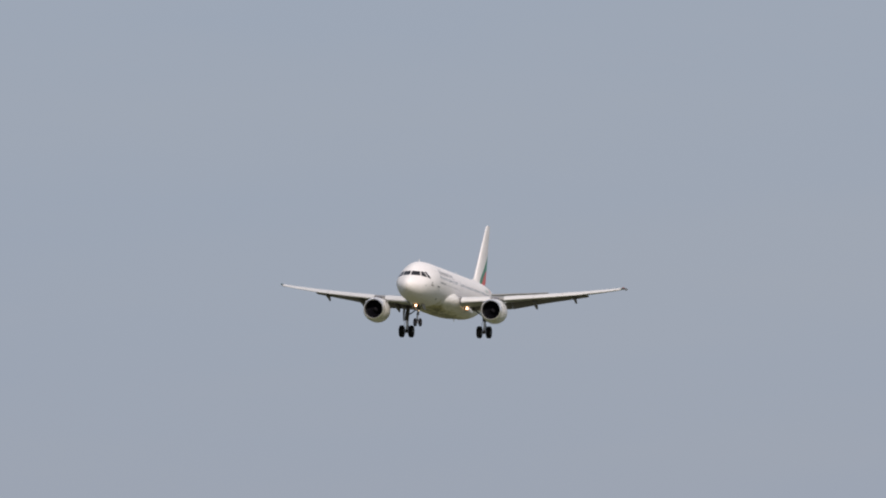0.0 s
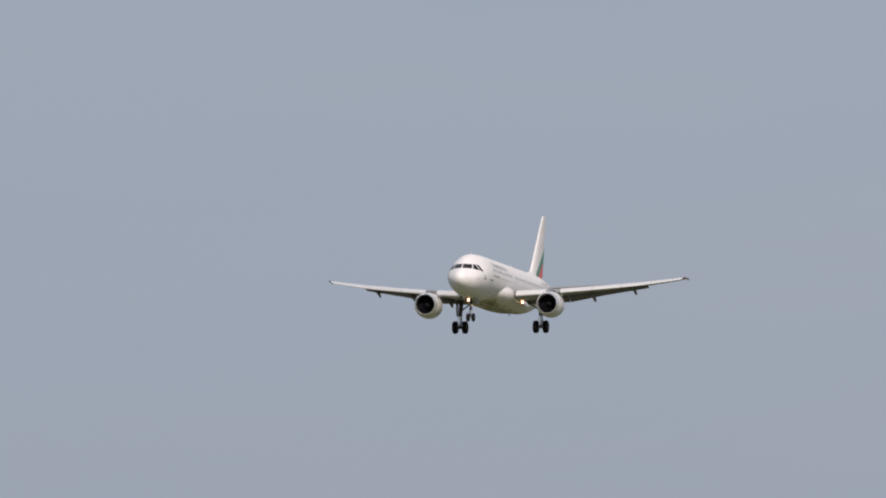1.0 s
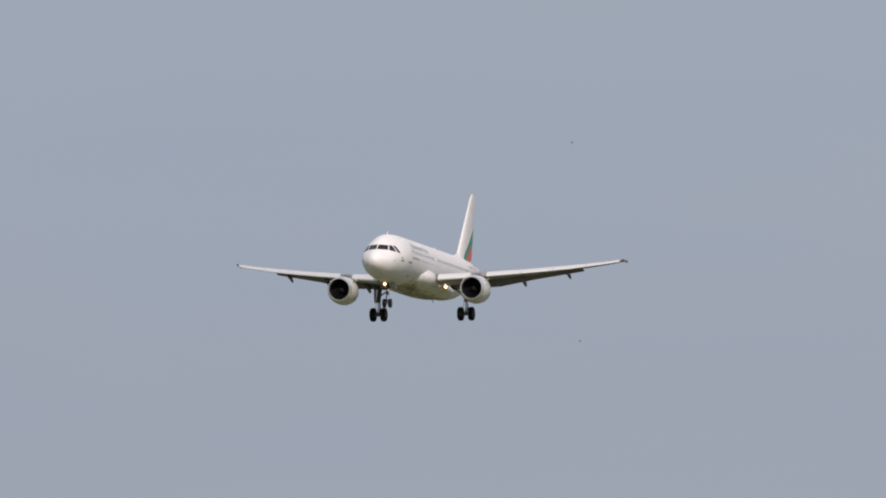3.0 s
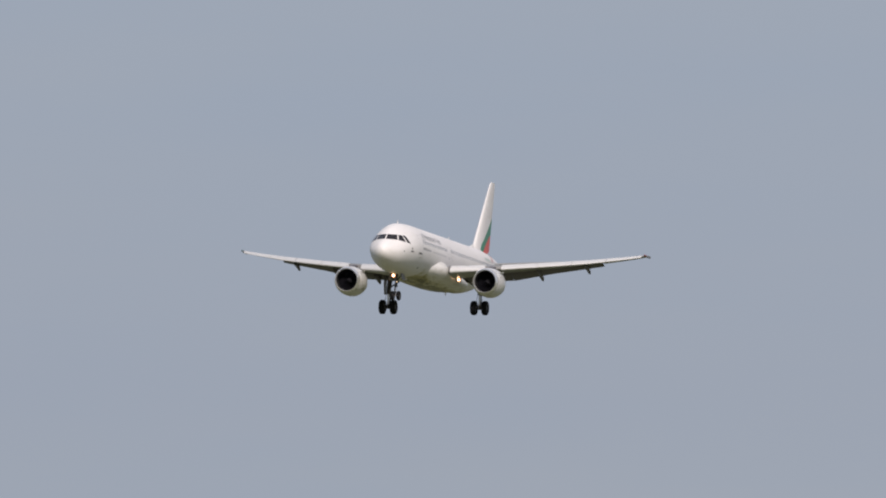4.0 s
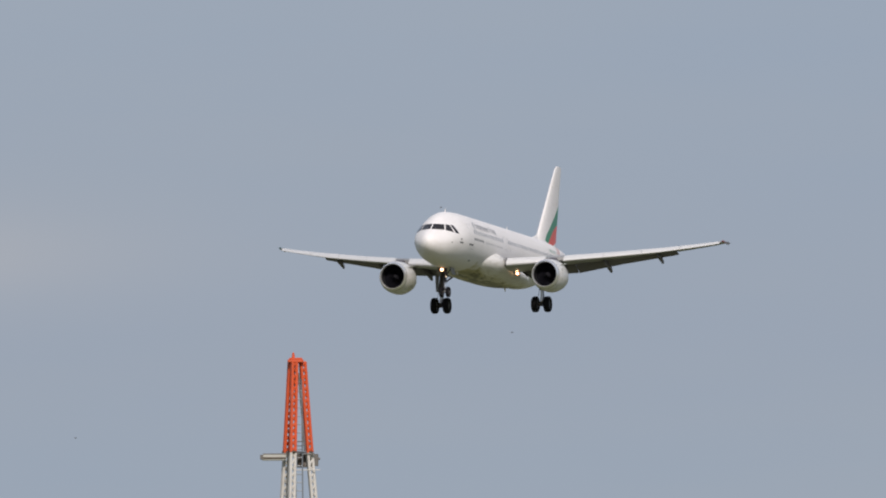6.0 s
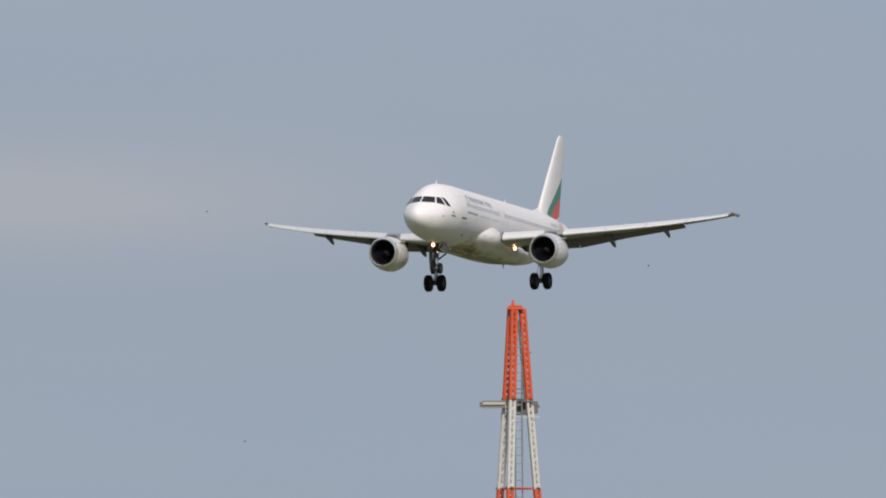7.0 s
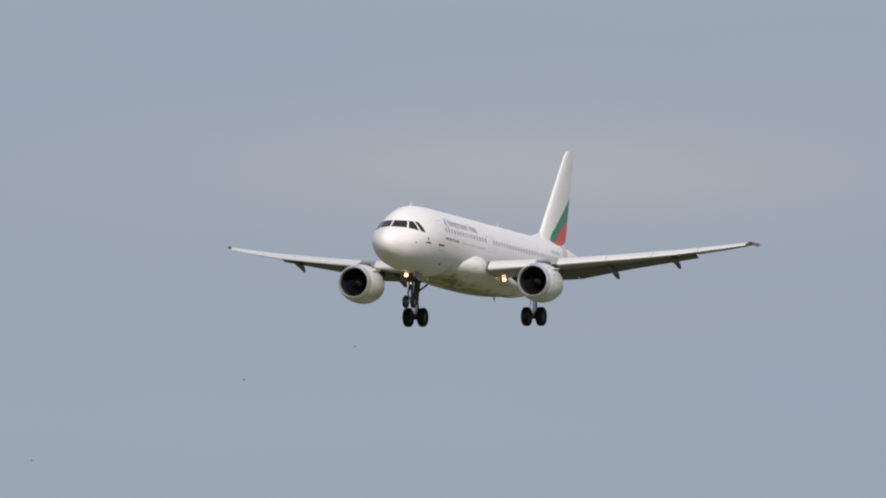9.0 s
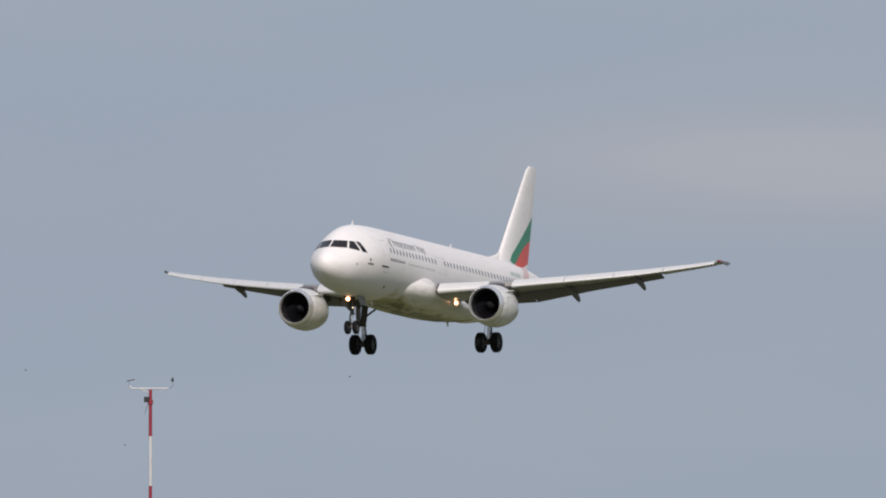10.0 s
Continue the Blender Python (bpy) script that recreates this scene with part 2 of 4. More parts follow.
# ================= mesh helpers =================
def part(name, bm, mat, parent=None, label="", m=None):
    """Link a bmesh as one mesh object under a thing or a part."""
    bmesh.ops.recalc_face_normals(bm, faces=bm.faces)
    for f in bm.faces:
        f.smooth = True
    for e in bm.edges:
        if len(e.link_faces) == 2 and e.calc_face_angle(0) > radians(38):
            e.smooth = False
    me = bpy.data.meshes.new(name)
    bm.to_mesh(me)
    bm.free()
    me.materials.append(mat)
    ob = new(name, me)
    if parent:
        ob.parent = parent
    if m is not None:
        ob.matrix_basis = m
    if label:
        tagged(ob, label)
    return ob


def smooth_interp(xs, ys, x):
    """Monotone cubic through the stations."""
    xs, ys = np.asarray(xs, float), np.asarray(ys, float)
    h, d = np.diff(xs), np.diff(ys) / np.diff(xs)
    m = np.zeros(len(xs))
    m[0], m[-1] = d[0], d[-1]
    for i in range(1, len(xs) - 1):
        if d[i - 1] * d[i] > 0:
            a, b = 2 * h[i] + h[i - 1], h[i] + 2 * h[i - 1]
            m[i] = (a + b) / (a / d[i - 1] + b / d[i])
    i = int(np.clip(np.searchsorted(xs, x) - 1, 0, len(xs) - 2))
    t = (x - xs[i]) / h[i]
    return float((1 + 2 * t) * (1 - t) ** 2 * ys[i] + t * (1 - t) ** 2 * h[i] * m[i] + t * t * (3 - 2 * t) * ys[i + 1] + t * t * (t - 1) * h[i] * m[i + 1])


def loft(rings, bm=None, cap=True, closed=True):
    """Skin between rings of equal count."""
    bm = bm or bmesh.new()
    vs = [[bm.verts.new(p) for p in r] for r in rings]
    k = len(rings[0])
    for a, b in zip(vs, vs[1:]):
        for j in range(k if closed else k - 1):
            q = (a[j], a[(j + 1) % k], b[(j + 1) % k], b[j])
            if len({v.co.to_tuple(5) for v in q}) >= 3:
                bm.faces.new(q)
    if cap and closed:
        for r in (vs[0], vs[-1]):
            if (r[0].co - r[k // 2].co).length > 1e-4:
                bm.faces.new(r)
    return bm


def tube(bm, a, b, r0, r1=None, seg=10):
    """A round bar from a to b."""
    r1 = r0 if r1 is None else r1
    a, b = Vector(a), Vector(b)
    w = (b - a).normalized()
    u = w.orthogonal().normalized()
    v = w.cross(u)
    rings = [[p + (u * math.cos(t) + v * math.sin(t)) * r for t in [2 * math.pi * i / seg for i in range(seg)]] for p, r in ((a, r0), (b, r1))]
    return loft(rings, bm)


def lathe(bm, profile, origin, axis="x", seg=40, cap=True):
    """Turn (along, radius) pairs round an axis through origin; along counts down the axis."""
    o = Vector(origin)
    rings = []
    for a, r in profile:
        ring = []
        for i in range(seg):
            t = 2 * math.pi * i / seg
            c, s = r * math.cos(t), r * math.sin(t)
            ring.append(o + {"x": Vector((-a, c, s)), "y": Vector((c, a, s)), "z": Vector((c, s, a))}[axis])
        rings.append(ring)
    return loft(rings, bm, cap)


def box(bm, lo, hi, bevel=0.0):
    x0, y0, z0 = lo
    x1, y1, z1 = hi
    b = min(bevel, 0.45 * min(abs(x1 - x0), abs(y1 - y0)))

    def ring(z, i):
        return [(x0 + b + i, y0 + i, z), (x1 - b - i, y0 + i, z), (x1 - i, y0 + b + i, z), (x1 - i, y1 - b - i, z),
                (x1 - b - i, y1 - i, z), (x0 + b + i, y1 - i, z), (x0 + i, y1 - b - i, z), (x0 + i, y0 + b + i, z)]
    if b > 0:
        return loft([ring(z0, b * 0.6), ring(z0 + b * 0.6, 0), ring(z1 - b * 0.6, 0), ring(z1, b * 0.6)], bm)
    return loft([[(x0, y0, z), (x1, y0, z), (x1, y1, z), (x0, y1, z)] for z in (z0, z1)], bm)


# ================= ground =================
def make_ground():
    bm = bmesh.new()
    rings = [0, 200, 600, 1500, 4000, 12000]
    last = None
    for r in rings:
        vs = [bm.verts.new((0, 0, 0))] if r == 0 else [bm.verts.new((r * math.cos(a), r * math.sin(a), 0)) for a in np.linspace(0, 2 * math.pi, 64, endpoint=False)]
        if last:
            for j in range(64):
                if len(last) == 1:
                    bm.faces.new((last[0], vs[j], vs[(j + 1) % 64]))
                else:
                    bm.faces.new((last[j], vs[j], vs[(j + 1) % 64], last[(j + 1) % 64]))
        last = vs
    return tagged(part("ground", bm, GRASS), "flat dry green airfield grass reaching the horizon", "ground", kind="structure")


make_ground()

# ================= airliner =================
# Body space: x forward, y to the port side, z up; a station s runs aft from the nose, x = NOSE - s.
NOSE = 17.0
FUS = [  # station, crown, keel, half width
    (0.30, -0.40, -0.44, 0.02), (0.36, -0.20, -0.66, 0.21), (0.5, -0.01, -0.87, 0.43), (0.8, 0.23, -1.12, 0.72), (1.25, 0.53, -1.36, 1.02),
    (1.7, 0.83, -1.54, 1.27), (2.15, 1.17, -1.67, 1.46), (2.65, 1.48, -1.77, 1.61), (3.15, 1.70, -1.84, 1.73), (3.75, 1.89, -1.90, 1.83),
    (4.6, 2.05, -1.95, 1.93), (5.7, 2.12, -1.98, 1.97), (7.0, 2.15, -1.99, 1.975), (23.5, 2.15, -1.99, 1.975), (25.5, 2.15, -1.82, 1.95),
    (27.5, 2.14, -1.42, 1.85), (29.5, 2.12, -0.90, 1.66), (31.5, 2.05, -0.32, 1.36), (33.5, 1.95, 0.22, 1.02), (35.5, 1.78, 0.64, 0.68),
    (37.0, 1.56, 0.86, 0.36), (37.57, 1.40, 0.98, 0.18)]
FS, FT, FB, FW = (np.array([r[k] for r in FUS]) for k in range(4))


def fus(s):
    return smooth_interp(FS, FT, s), smooth_interp(FS, FB, s), smooth_interp(FS, FW, s)


def pinch(s):
    """How far the upper half of the section draws in beside the flight deck."""
    return float(np.interp(s, (0.5, 1.3, 3.3, 6.0), (0.0, PINCH, PINCH, 0.0)))


PINCH = 0.30


def skin_y(s, z, off=0.0):
    """Half width of the fuselage at station s and height z, off metres proud of the skin."""
    t, b, w = fus(s)
    c, h = (t + b) / 2, (t - b) / 2
    k = max(-0.999, min(0.999, (z - c) / (h + off)))
    return (w + off) * math.sqrt(1 - k * k) * (1 - pinch(s) * max(0, k) ** 1.5)


def skin_s(y, z):
    """Station at which the nose skin passes through (y, z)."""
    lo, hi = 0.32, 7.0
    for _ in range(40):
        mid = (lo + hi) / 2
        t, b, w = fus(mid)
        if z < t and z > b and abs(y) < skin_y(mid, z):
            hi = mid
        else:
            lo = mid
    return hi


def grid(rows, bm=None):
    """Sheet through rows of points."""
    bm = bm or bmesh.new()
    vs = [[bm.verts.new(p) for p in r] for r in rows]
    for a, b in zip(vs, vs[1:]):
        for j in range(len(a) - 1):
            bm.faces.new((a[j], a[j + 1], b[j + 1], b[j]))
    return bm


def side_patch(s0, s1, z0, z1, side, off=0.006, ns=2, nz=3, lean=0.0, bm=None):
    """Panel lying on the fuselage side."""
    rows = []
    for i in range(ns + 1):
        row = []
        for j in range(nz + 1):
            z = z0 + (z1 - z0) * j / nz
            s = s0 + (s1 - s0) * i / ns + lean * (z - z0)
            row.append((NOSE - s, side * skin_y(s, z, off), z))
        rows.append(row)
    return grid(rows, bm)


def round_patch(s, z, w, h, side, off=0.006):
    """Rounded window pane on the fuselage side."""
    bm = bmesh.new()
    ring, mid = [], bm.verts.new((NOSE - s, side * skin_y(s, z, off), z))
    for i in range(12):
        t = 2 * math.pi * i / 12
        c, q = math.cos(t), math.sin(t)
        ds, dz = w / 2 * math.copysign(abs(c) ** 0.6, c), h / 2 * math.copysign(abs(q) ** 0.6, q)
        ring.append(bm.verts.new((NOSE - s - ds, side * skin_y(s + ds, z + dz, off), z + dz)))
    for i in range(12):
        bm.faces.new((mid, ring[i], ring[(i + 1) % 12]))
    return bm


airliner = tagged(new("airliner"), "white twin-engine jet airliner flying with wheels and flaps down", "airplane")


def make_fuselage():
    ss = [0.30, 0.33, 0.37, 0.44, 0.54, 0.66, 0.82] + list(np.arange(1.0, 7.01, 0.25)) + list(np.arange(8, 23.6, 1.5)) + list(np.arange(24, 37.3, 0.5)) + [37.57]
    rings = []
    for s in ss:
        t, b, w = fus(s)
        c, h = (t + b) / 2, (t - b) / 2
        rings.append([(NOSE - s, w * math.cos(a) * (1 - pinch(s) * max(0, math.sin(a)) ** 1.5), c + h * math.sin(a)) for a in [2 * math.pi * i / 56 for i in range(56)]])
    body = part("fuselage", loft(rings), WHITE, airliner)
    # keel skin ahead of the wing, olive and dark patches densest at the keel
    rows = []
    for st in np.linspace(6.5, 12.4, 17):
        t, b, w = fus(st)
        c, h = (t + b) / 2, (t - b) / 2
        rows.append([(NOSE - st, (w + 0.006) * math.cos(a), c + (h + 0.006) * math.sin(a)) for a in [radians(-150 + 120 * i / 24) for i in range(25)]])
    part("keel_panel", grid(rows), KEEL, body, "white belly skin with olive and dark patches")
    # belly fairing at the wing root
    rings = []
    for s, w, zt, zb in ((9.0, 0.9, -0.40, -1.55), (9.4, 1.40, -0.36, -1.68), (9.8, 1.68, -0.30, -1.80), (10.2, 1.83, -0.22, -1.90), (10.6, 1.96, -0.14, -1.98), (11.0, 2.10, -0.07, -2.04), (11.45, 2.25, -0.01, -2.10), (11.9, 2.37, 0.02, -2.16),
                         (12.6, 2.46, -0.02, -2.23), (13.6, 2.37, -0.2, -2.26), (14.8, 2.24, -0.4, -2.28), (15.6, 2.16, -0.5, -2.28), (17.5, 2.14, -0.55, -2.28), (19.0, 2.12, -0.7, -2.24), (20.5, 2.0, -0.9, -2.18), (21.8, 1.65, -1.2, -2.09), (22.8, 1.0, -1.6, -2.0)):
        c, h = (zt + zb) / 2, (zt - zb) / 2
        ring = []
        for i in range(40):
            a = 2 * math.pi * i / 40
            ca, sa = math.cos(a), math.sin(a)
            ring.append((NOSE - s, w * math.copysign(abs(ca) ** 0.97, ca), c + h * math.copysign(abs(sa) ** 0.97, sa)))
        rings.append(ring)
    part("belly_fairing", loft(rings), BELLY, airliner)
    # flight deck glazing, both sides
    for side in (1, -1):
        for shape in (((0.04, 0.52), (0.86, 0.50), (0.735, 0.93), (0.04, 0.95)),):
            rows = []
            for i in range(7):
                u = i / 6
                row = []
                for j in range(5):
                    v = j / 4
                    y = (shape[0][0] * (1 - u) + shape[1][0] * u) * (1 - v) + (shape[3][0] * (1 - u) + shape[2][0] * u) * v
                    z = (shape[0][1] * (1 - u) + shape[1][1] * u) * (1 - v) + (shape[3][1] * (1 - u) + shape[2][1] * u) * v
                    row.append((NOSE - skin_s(y, z) + 0.015, side * (y + 0.004), z + 0.008))
                rows.append(row)
            part("windshield", grid(rows), GLASS, body, "dark flight deck windshield pane")
        # corners: lower front, lower rear, upper rear, upper front, each (station, height)
        for q in (((1.90, 0.48), (2.50, 0.37), (2.58, 0.93), (2.32, 0.94)), ((2.66, 0.35), (3.07, 0.30), (2.94, 0.92), (2.67, 0.93))):
            rows = []
            for i in range(4):
                row = []
                for j in range(5):
                    v, u = j / 4, i / 3
                    st, z = [(q[0][k] * (1 - u) + q[1][k] * u) * (1 - v) + (q[3][k] * (1 - u) + q[2][k] * u) * v for k in (0, 1)]
                    row.append((NOSE - st, side * skin_y(st, z, 0.012), z))
                rows.append(row)
            part("side_window", grid(rows), GLASS, body, "dark flight deck side window")
    # cabin windows
    for side in (1, -1):
        for i in range(45):
            s = 6.22 + 0.533 * i
            if i in (15, 16):
                continue
            part("cabin_window", round_patch(s, 0.70, 0.22, 0.32, side), PANE, body)
        # doors: thin seam all round
        for s0, s1, z0, z1 in ((5.05, 5.88, -0.62, 1.22), (29.6, 30.4, -0.45, 1.25), (14.05, 14.62, 0.05, 1.0), (15.0, 15.55, 0.05, 1.0)):
            bm = bmesh.new()
            e = 0.022
            for q in ((s0, s0 + e, z0, z1), (s1 - e, s1, z0, z1), (s0 + e, s1 - e, z0, z0 + e), (s0 + e, s1 - e, z1 - e, z1)):
                side_patch(*q, side, 0.004, 2, 6, bm=bm)
            part("door_seam", bm, SEAM, body)
        # title: emblem and rows of lettering as plain bars
        rows = []
        for i in range(11):
            z = 0.78 + 0.72 * i / 10
            q = math.sin(math.pi * i / 10)
            s0, s1 = 6.86 - 0.46 * q, 6.90 - 0.22 * q * q
            rows.append([(NOSE - st, side * skin_y(st, z, 0.005), z) for st in (s0, (s0 + s1) / 2, s1)])
        part("emblem", grid(rows), LETTER, body, "grey crescent emblem on the fuselage side")
        x = 7.15
        for k, w in enumerate((0.46, 0.40, 0.26, 0.44, 0.42, 0.34, 0.24, 0.42, 0.0, 0.50, 0.22, 0.34)):
            if w:
                hi = 1.50 if k in (0, 9) else 1.36
                lo = 0.95 if k in (3, 11) else 1.03
                bm = side_patch(x, x + 0.13, lo, hi, side, 0.005, 1, 4)
                side_patch(x + w - 0.14, x + w - 0.02, 1.03, 1.36, side, 0.005, 1, 4, bm=bm)
                side_patch(x + 0.13, x + w - 0.14, 1.24, 1.36, side, 0.005, 1, 1, bm=bm) if w > 0.3 else None
                part("title_bar", bm, LETTER, body)
            x += w + 0.10 if w else 0.3
        x = 6.0
        for k, w in enumerate((0.20, 0.15, 0.2, 0.15, 0.12, 0.17, 0.09, 0.14, 0.17)):
            part("lettering_bar", side_patch(x, x + w, 0.09, 0.25, side, 0.005, 1, 1), LETTER_DARK, body)
            x += w + 0.12
        x = 9.0
        for k, w in enumerate((0.26, 0.2, 0.22, 0.2, 0.22, 0.24, 0.2, 0.2, 0.22, 0.0, 0.22, 0.2, 0.22, 0.2, 0.24, 0.2)):
            if w:
                part("lettering_bar", side_patch(x, x + w * 0.8, 0.08, 0.20, side, 0.005, 1, 1), LETTER_PALE, body)
            x += w + 0.07 if w else 0.2
        x = 27.2
        for w in (0.26, 0.26, 0.1, 0.26, 0.26, 0.26):
            part("registration_bar", side_patch(x, x + w, 1.02, 1.27, side, 0.005, 1, 2), REGISTER, body)
            x += w + 0.1
        # probes and ports on the nose
        for s, z, w, h in ((3.0, -0.34, 0.62, 0.08), (3.2, -0.15, 0.13, 0.16), (4.75, -0.35, 0.95, 0.10), (6.25, -1.42, 0.22, 0.12), (1.95, -0.45, 0.09, 0.09)):
            part("probe", side_patch(s, s + w, z, z + h, side, 0.012, 1, 1), DARK, body)
    # blade aerials
    for s, up, h in ((4.9, 1, 0.31), (21.4, 1, 0.32), (8.2, -1, 0.25), (21.0, -1, 0.3)):
        t, b, w = fus(s)
        z = t - 0.03 if up > 0 else b + 0.03
        if up < 0 and 10 < s < 22.8:
            z = -2.1
        x = NOSE - s
        bm = loft([[(x + 0.2, 0, z), (x, 0.025, z), (x - 0.28, 0, z), (x, -0.025, z)], [(x - 0.1, 0, z + up * h), (x - 0.17, 0.012, z + up * h), (x - 0.3, 0, z + up * h), (x - 0.17, -0.012, z + up * h)]])
        part("antenna", bm, WHITE, body)
    # exhaust of the tail unit
    bm = bmesh.new()
    lathe(bm, [(0, 0.14), (0.12, 0.13), (0.12, 0.10), (0.02, 0.09)], (NOSE - 37.5, 0, 1.13), seg=20)
    part("tail_exhaust", bm, HOT, body)
    return body


fuselage = make_fuselage()


# ---------------- aerofoils ----------------
def foil(c, tc, camber=0.018):
    """Upper and lower ordinate at chord fraction c."""
    yt = 5 * tc * (0.2969 * math.sqrt(max(c, 0)) - 0.126 * c - 0.3516 * c * c + 0.2843 * c ** 3 - 0.1036 * c ** 4)
    yc = camber * 4 * c * (1 - c)
    return yc + yt, yc - yt


WING = [  # half span, leading edge station, chord, height, thickness
    (1.6, 11.75, 6.5, -1.18, 0.15), (2.5, 12.2, 6.05, -1.06, 0.145), (6.4, 14.25, 4.0, -0.62, 0.12), (9.5, 15.9, 3.2, -0.24, 0.112), (12.8, 17.65, 2.4, 0.22, 0.105), (15.2, 18.95, 1.82, 0.62, 0.092), (16.85, 19.8, 1.42, 0.93, 0.085)]
WC = [np.array([r[k] for r in WING]) for k in range(5)]


def wing_at(y):
    return [float(np.interp(y, WC[0], WC[k])) for k in range(1, 5)]


def wing_point(y, c, h, side):
    """Point of the wing at span y, chord fraction c, h chords above the chord line."""
    sle, ch, z, tc = wing_at(y)
    twist = float(np.interp(y, (2.0, 9.5, 16.85), (2.2, 2.0, -0.3)))
    return (NOSE - sle - c * ch, side * y, z + h * ch + (0.25 - c) * ch * math.sin(radians(twist)))


def span_loft(ys, section, side):
    """Loft a closed section (function of y giving (c, h) pairs) along the span."""
    return loft([[wing_point(y, c, h, side) for c, h in section(y)] for y in ys])


def turn_section(pts, hinge, deg, shift=(0, 0)):
    """Turn (c, h) pairs nose up by deg round the hinge, then shift."""
    a = radians(deg)
    out = []
    for c, h in pts:
        dc, dh = c - hinge[0], h - hinge[1]
        out.append((hinge[0] + dc * math.cos(a) - dh * math.sin(a) + shift[0], hinge[1] + dc * math.sin(a) + dh * math.cos(a) + shift[1]))
    return out


def make_wing(side):
    def main_section(y):
        tc = wing_at(y)[3]
        cs = [0.03, 0.06, 0.1, 0.16, 0.25, 0.36, 0.48, 0.6, 0.70, 0.78]
        return [(c, foil(c, tc)[0]) for c in cs] + [(c, foil(c, tc)[1]) for c in reversed(cs)]
    ys = [1.6, 2.5, 4.4, 6.4, 8, 9.5, 11.2, 12.8, 14, 15.2, 16.2, 16.85]
    wing = part("wing", span_loft(ys, main_section, side), WING_GREY, airliner)

    # leading edge slats, drooped
    def slat_section(y):
        tc = wing_at(y)[3]
        cs = [0.0, 0.004, 0.015, 0.035, 0.07, 0.11, 0.16]
        up = [(c, foil(c, tc)[0]) for c in cs]
        lo = [(c, foil(c, tc)[1]) for c in (0.006, 0.02, 0.05)]
        inner = [(0.10, 0.012), (0.16, foil(0.16, tc)[0] - 0.012)]
        k = min(1.4, 3.6 / wing_at(y)[1])
        pts = [(c * k, h * (0.4 + 0.6 * k)) for c, h in up + list(reversed(inner)) + list(reversed(lo))]
        return turn_section(pts, (0.1 * k, 0.02), 20, (-0.075 * k, -0.022 * k))
    for a, b in ((2.62, 5.15), (6.38, 9.0), (9.03, 11.5), (11.53, 14.0), (14.03, 16.62)):
        part("slat", span_loft([a, (a + b) / 2, b], slat_section, side), SLAT, wing, "drooped pale leading edge slat")

    # dark strip added for the shaded gap between the inboard slat and the wing root
    part("slat_gap_shade", span_loft([2.53, 2.57, 2.61], slat_section, side), DARK, wing, "dark strip for the shaded gap at the inner slat end")

    # trailing edge flaps
    def flap_section(y):
        sle, ch, z, tc = wing_at(y)
        size = 0.29 if y >= 6.4 else 0.27 * 4.2 / ch
        pts = [(0.80 + size * c, foil(c, 0.13)[0] * size) for c in (0, 0.03, 0.1, 0.25, 0.45, 0.7, 1.0)]
        pts += [(0.80 + size * c, foil(c, 0.13)[1] * size) for c in (0.8, 0.5, 0.25, 0.1, 0.03)]
        return turn_section(pts, (0.80, 0.0), float(np.interp(y, (2.5, 4.5, 6.4, 7.4, 9.5), (-14, -20, -29, -26, -18))), (-0.005, -0.010))
    for ys in ((2.5, 4.4, 6.38), (6.42, 7.4, 8.4, 9.5, 11.4, 13.4)):
        part("flap", span_loft(ys, flap_section, side), FLAP, wing, "lowered grey trailing edge flap")

    def aileron_section(y):
        tc = wing_at(y)[3]
        cs = [0.785, 0.85, 0.92, 1.0]
        pts = [(c, foil(c, tc)[0]) for c in cs] + [(c, foil(c, tc)[1]) for c in reversed(cs[:-1])]
        return turn_section(pts, (0.785, 0.01), -3)
    part("aileron", span_loft([13.46, 14.8, 16.3], aileron_section, side), WING_GREY, wing)

    def fixed_section(y):
        tc = wing_at(y)[3]
        cs = [0.78, 0.86, 0.93, 1.0]
        return [(c, foil(c, tc)[0]) for c in cs] + [(c, foil(c, tc)[1]) for c in reversed(cs[:-1])]
    part("wing_tip_edge", span_loft([16.33, 16.6, 16.85], fixed_section, side), WING_GREY, wing)

    # canoe fairings of the flap tracks, tilted down with the flaps
    for y, ln, rad in ((4.75, 2.6, 0.24), (8.5, 2.7, 0.23), (12.15, 2.1, 0.19)):
        sle, ch, z, tc = wing_at(y)
        x, zz = NOSE - sle - 0.50 * ch, z - 0.055 * ch - 0.02
        rings = []
        for u, k, d in ((0, 0.05, 0.05), (0.12, 0.6, 0.0), (0.3, 0.95, -0.02), (0.5, 1.0, -0.07), (0.7, 0.98, -0.20), (0.88, 0.80, -0.36), (0.97, 0.45, -0.45), (1.0, 0.1, -0.48)):
            rings.append([(x - u * ln, side * y + rad * 0.62 * k * math.cos(a), zz + d * ln * 0.42 - 0.05 + rad * k * 1.15 * math.sin(a)) for a in [2 * math.pi * i / 14 for i in range(14)]])
        part("flap_track_fairing", loft(rings), FLAP, wing, "grey canoe fairing under the flap")
    # tip fence
    y = 16.85
    sle, ch, z, tc = wing_at(y)
    x = NOSE - sle
    pro = [(x - 0.05, z + 0.0), (x - 0.75, z + 0.07), (x - 1.4, z + 0.11), (x - 2.0, z + 0.06), (x - 1.5, z - 0.12), (x - 0.7, z - 0.08)]
    bm = loft([[(px, side * (y + o), pz) for px, pz in pro] for o in (0.0, 0.05)])
    part("wingtip_fence", bm, FENCE, wing, "small arrow-shaped wingtip fence")
    bm = bmesh.new()
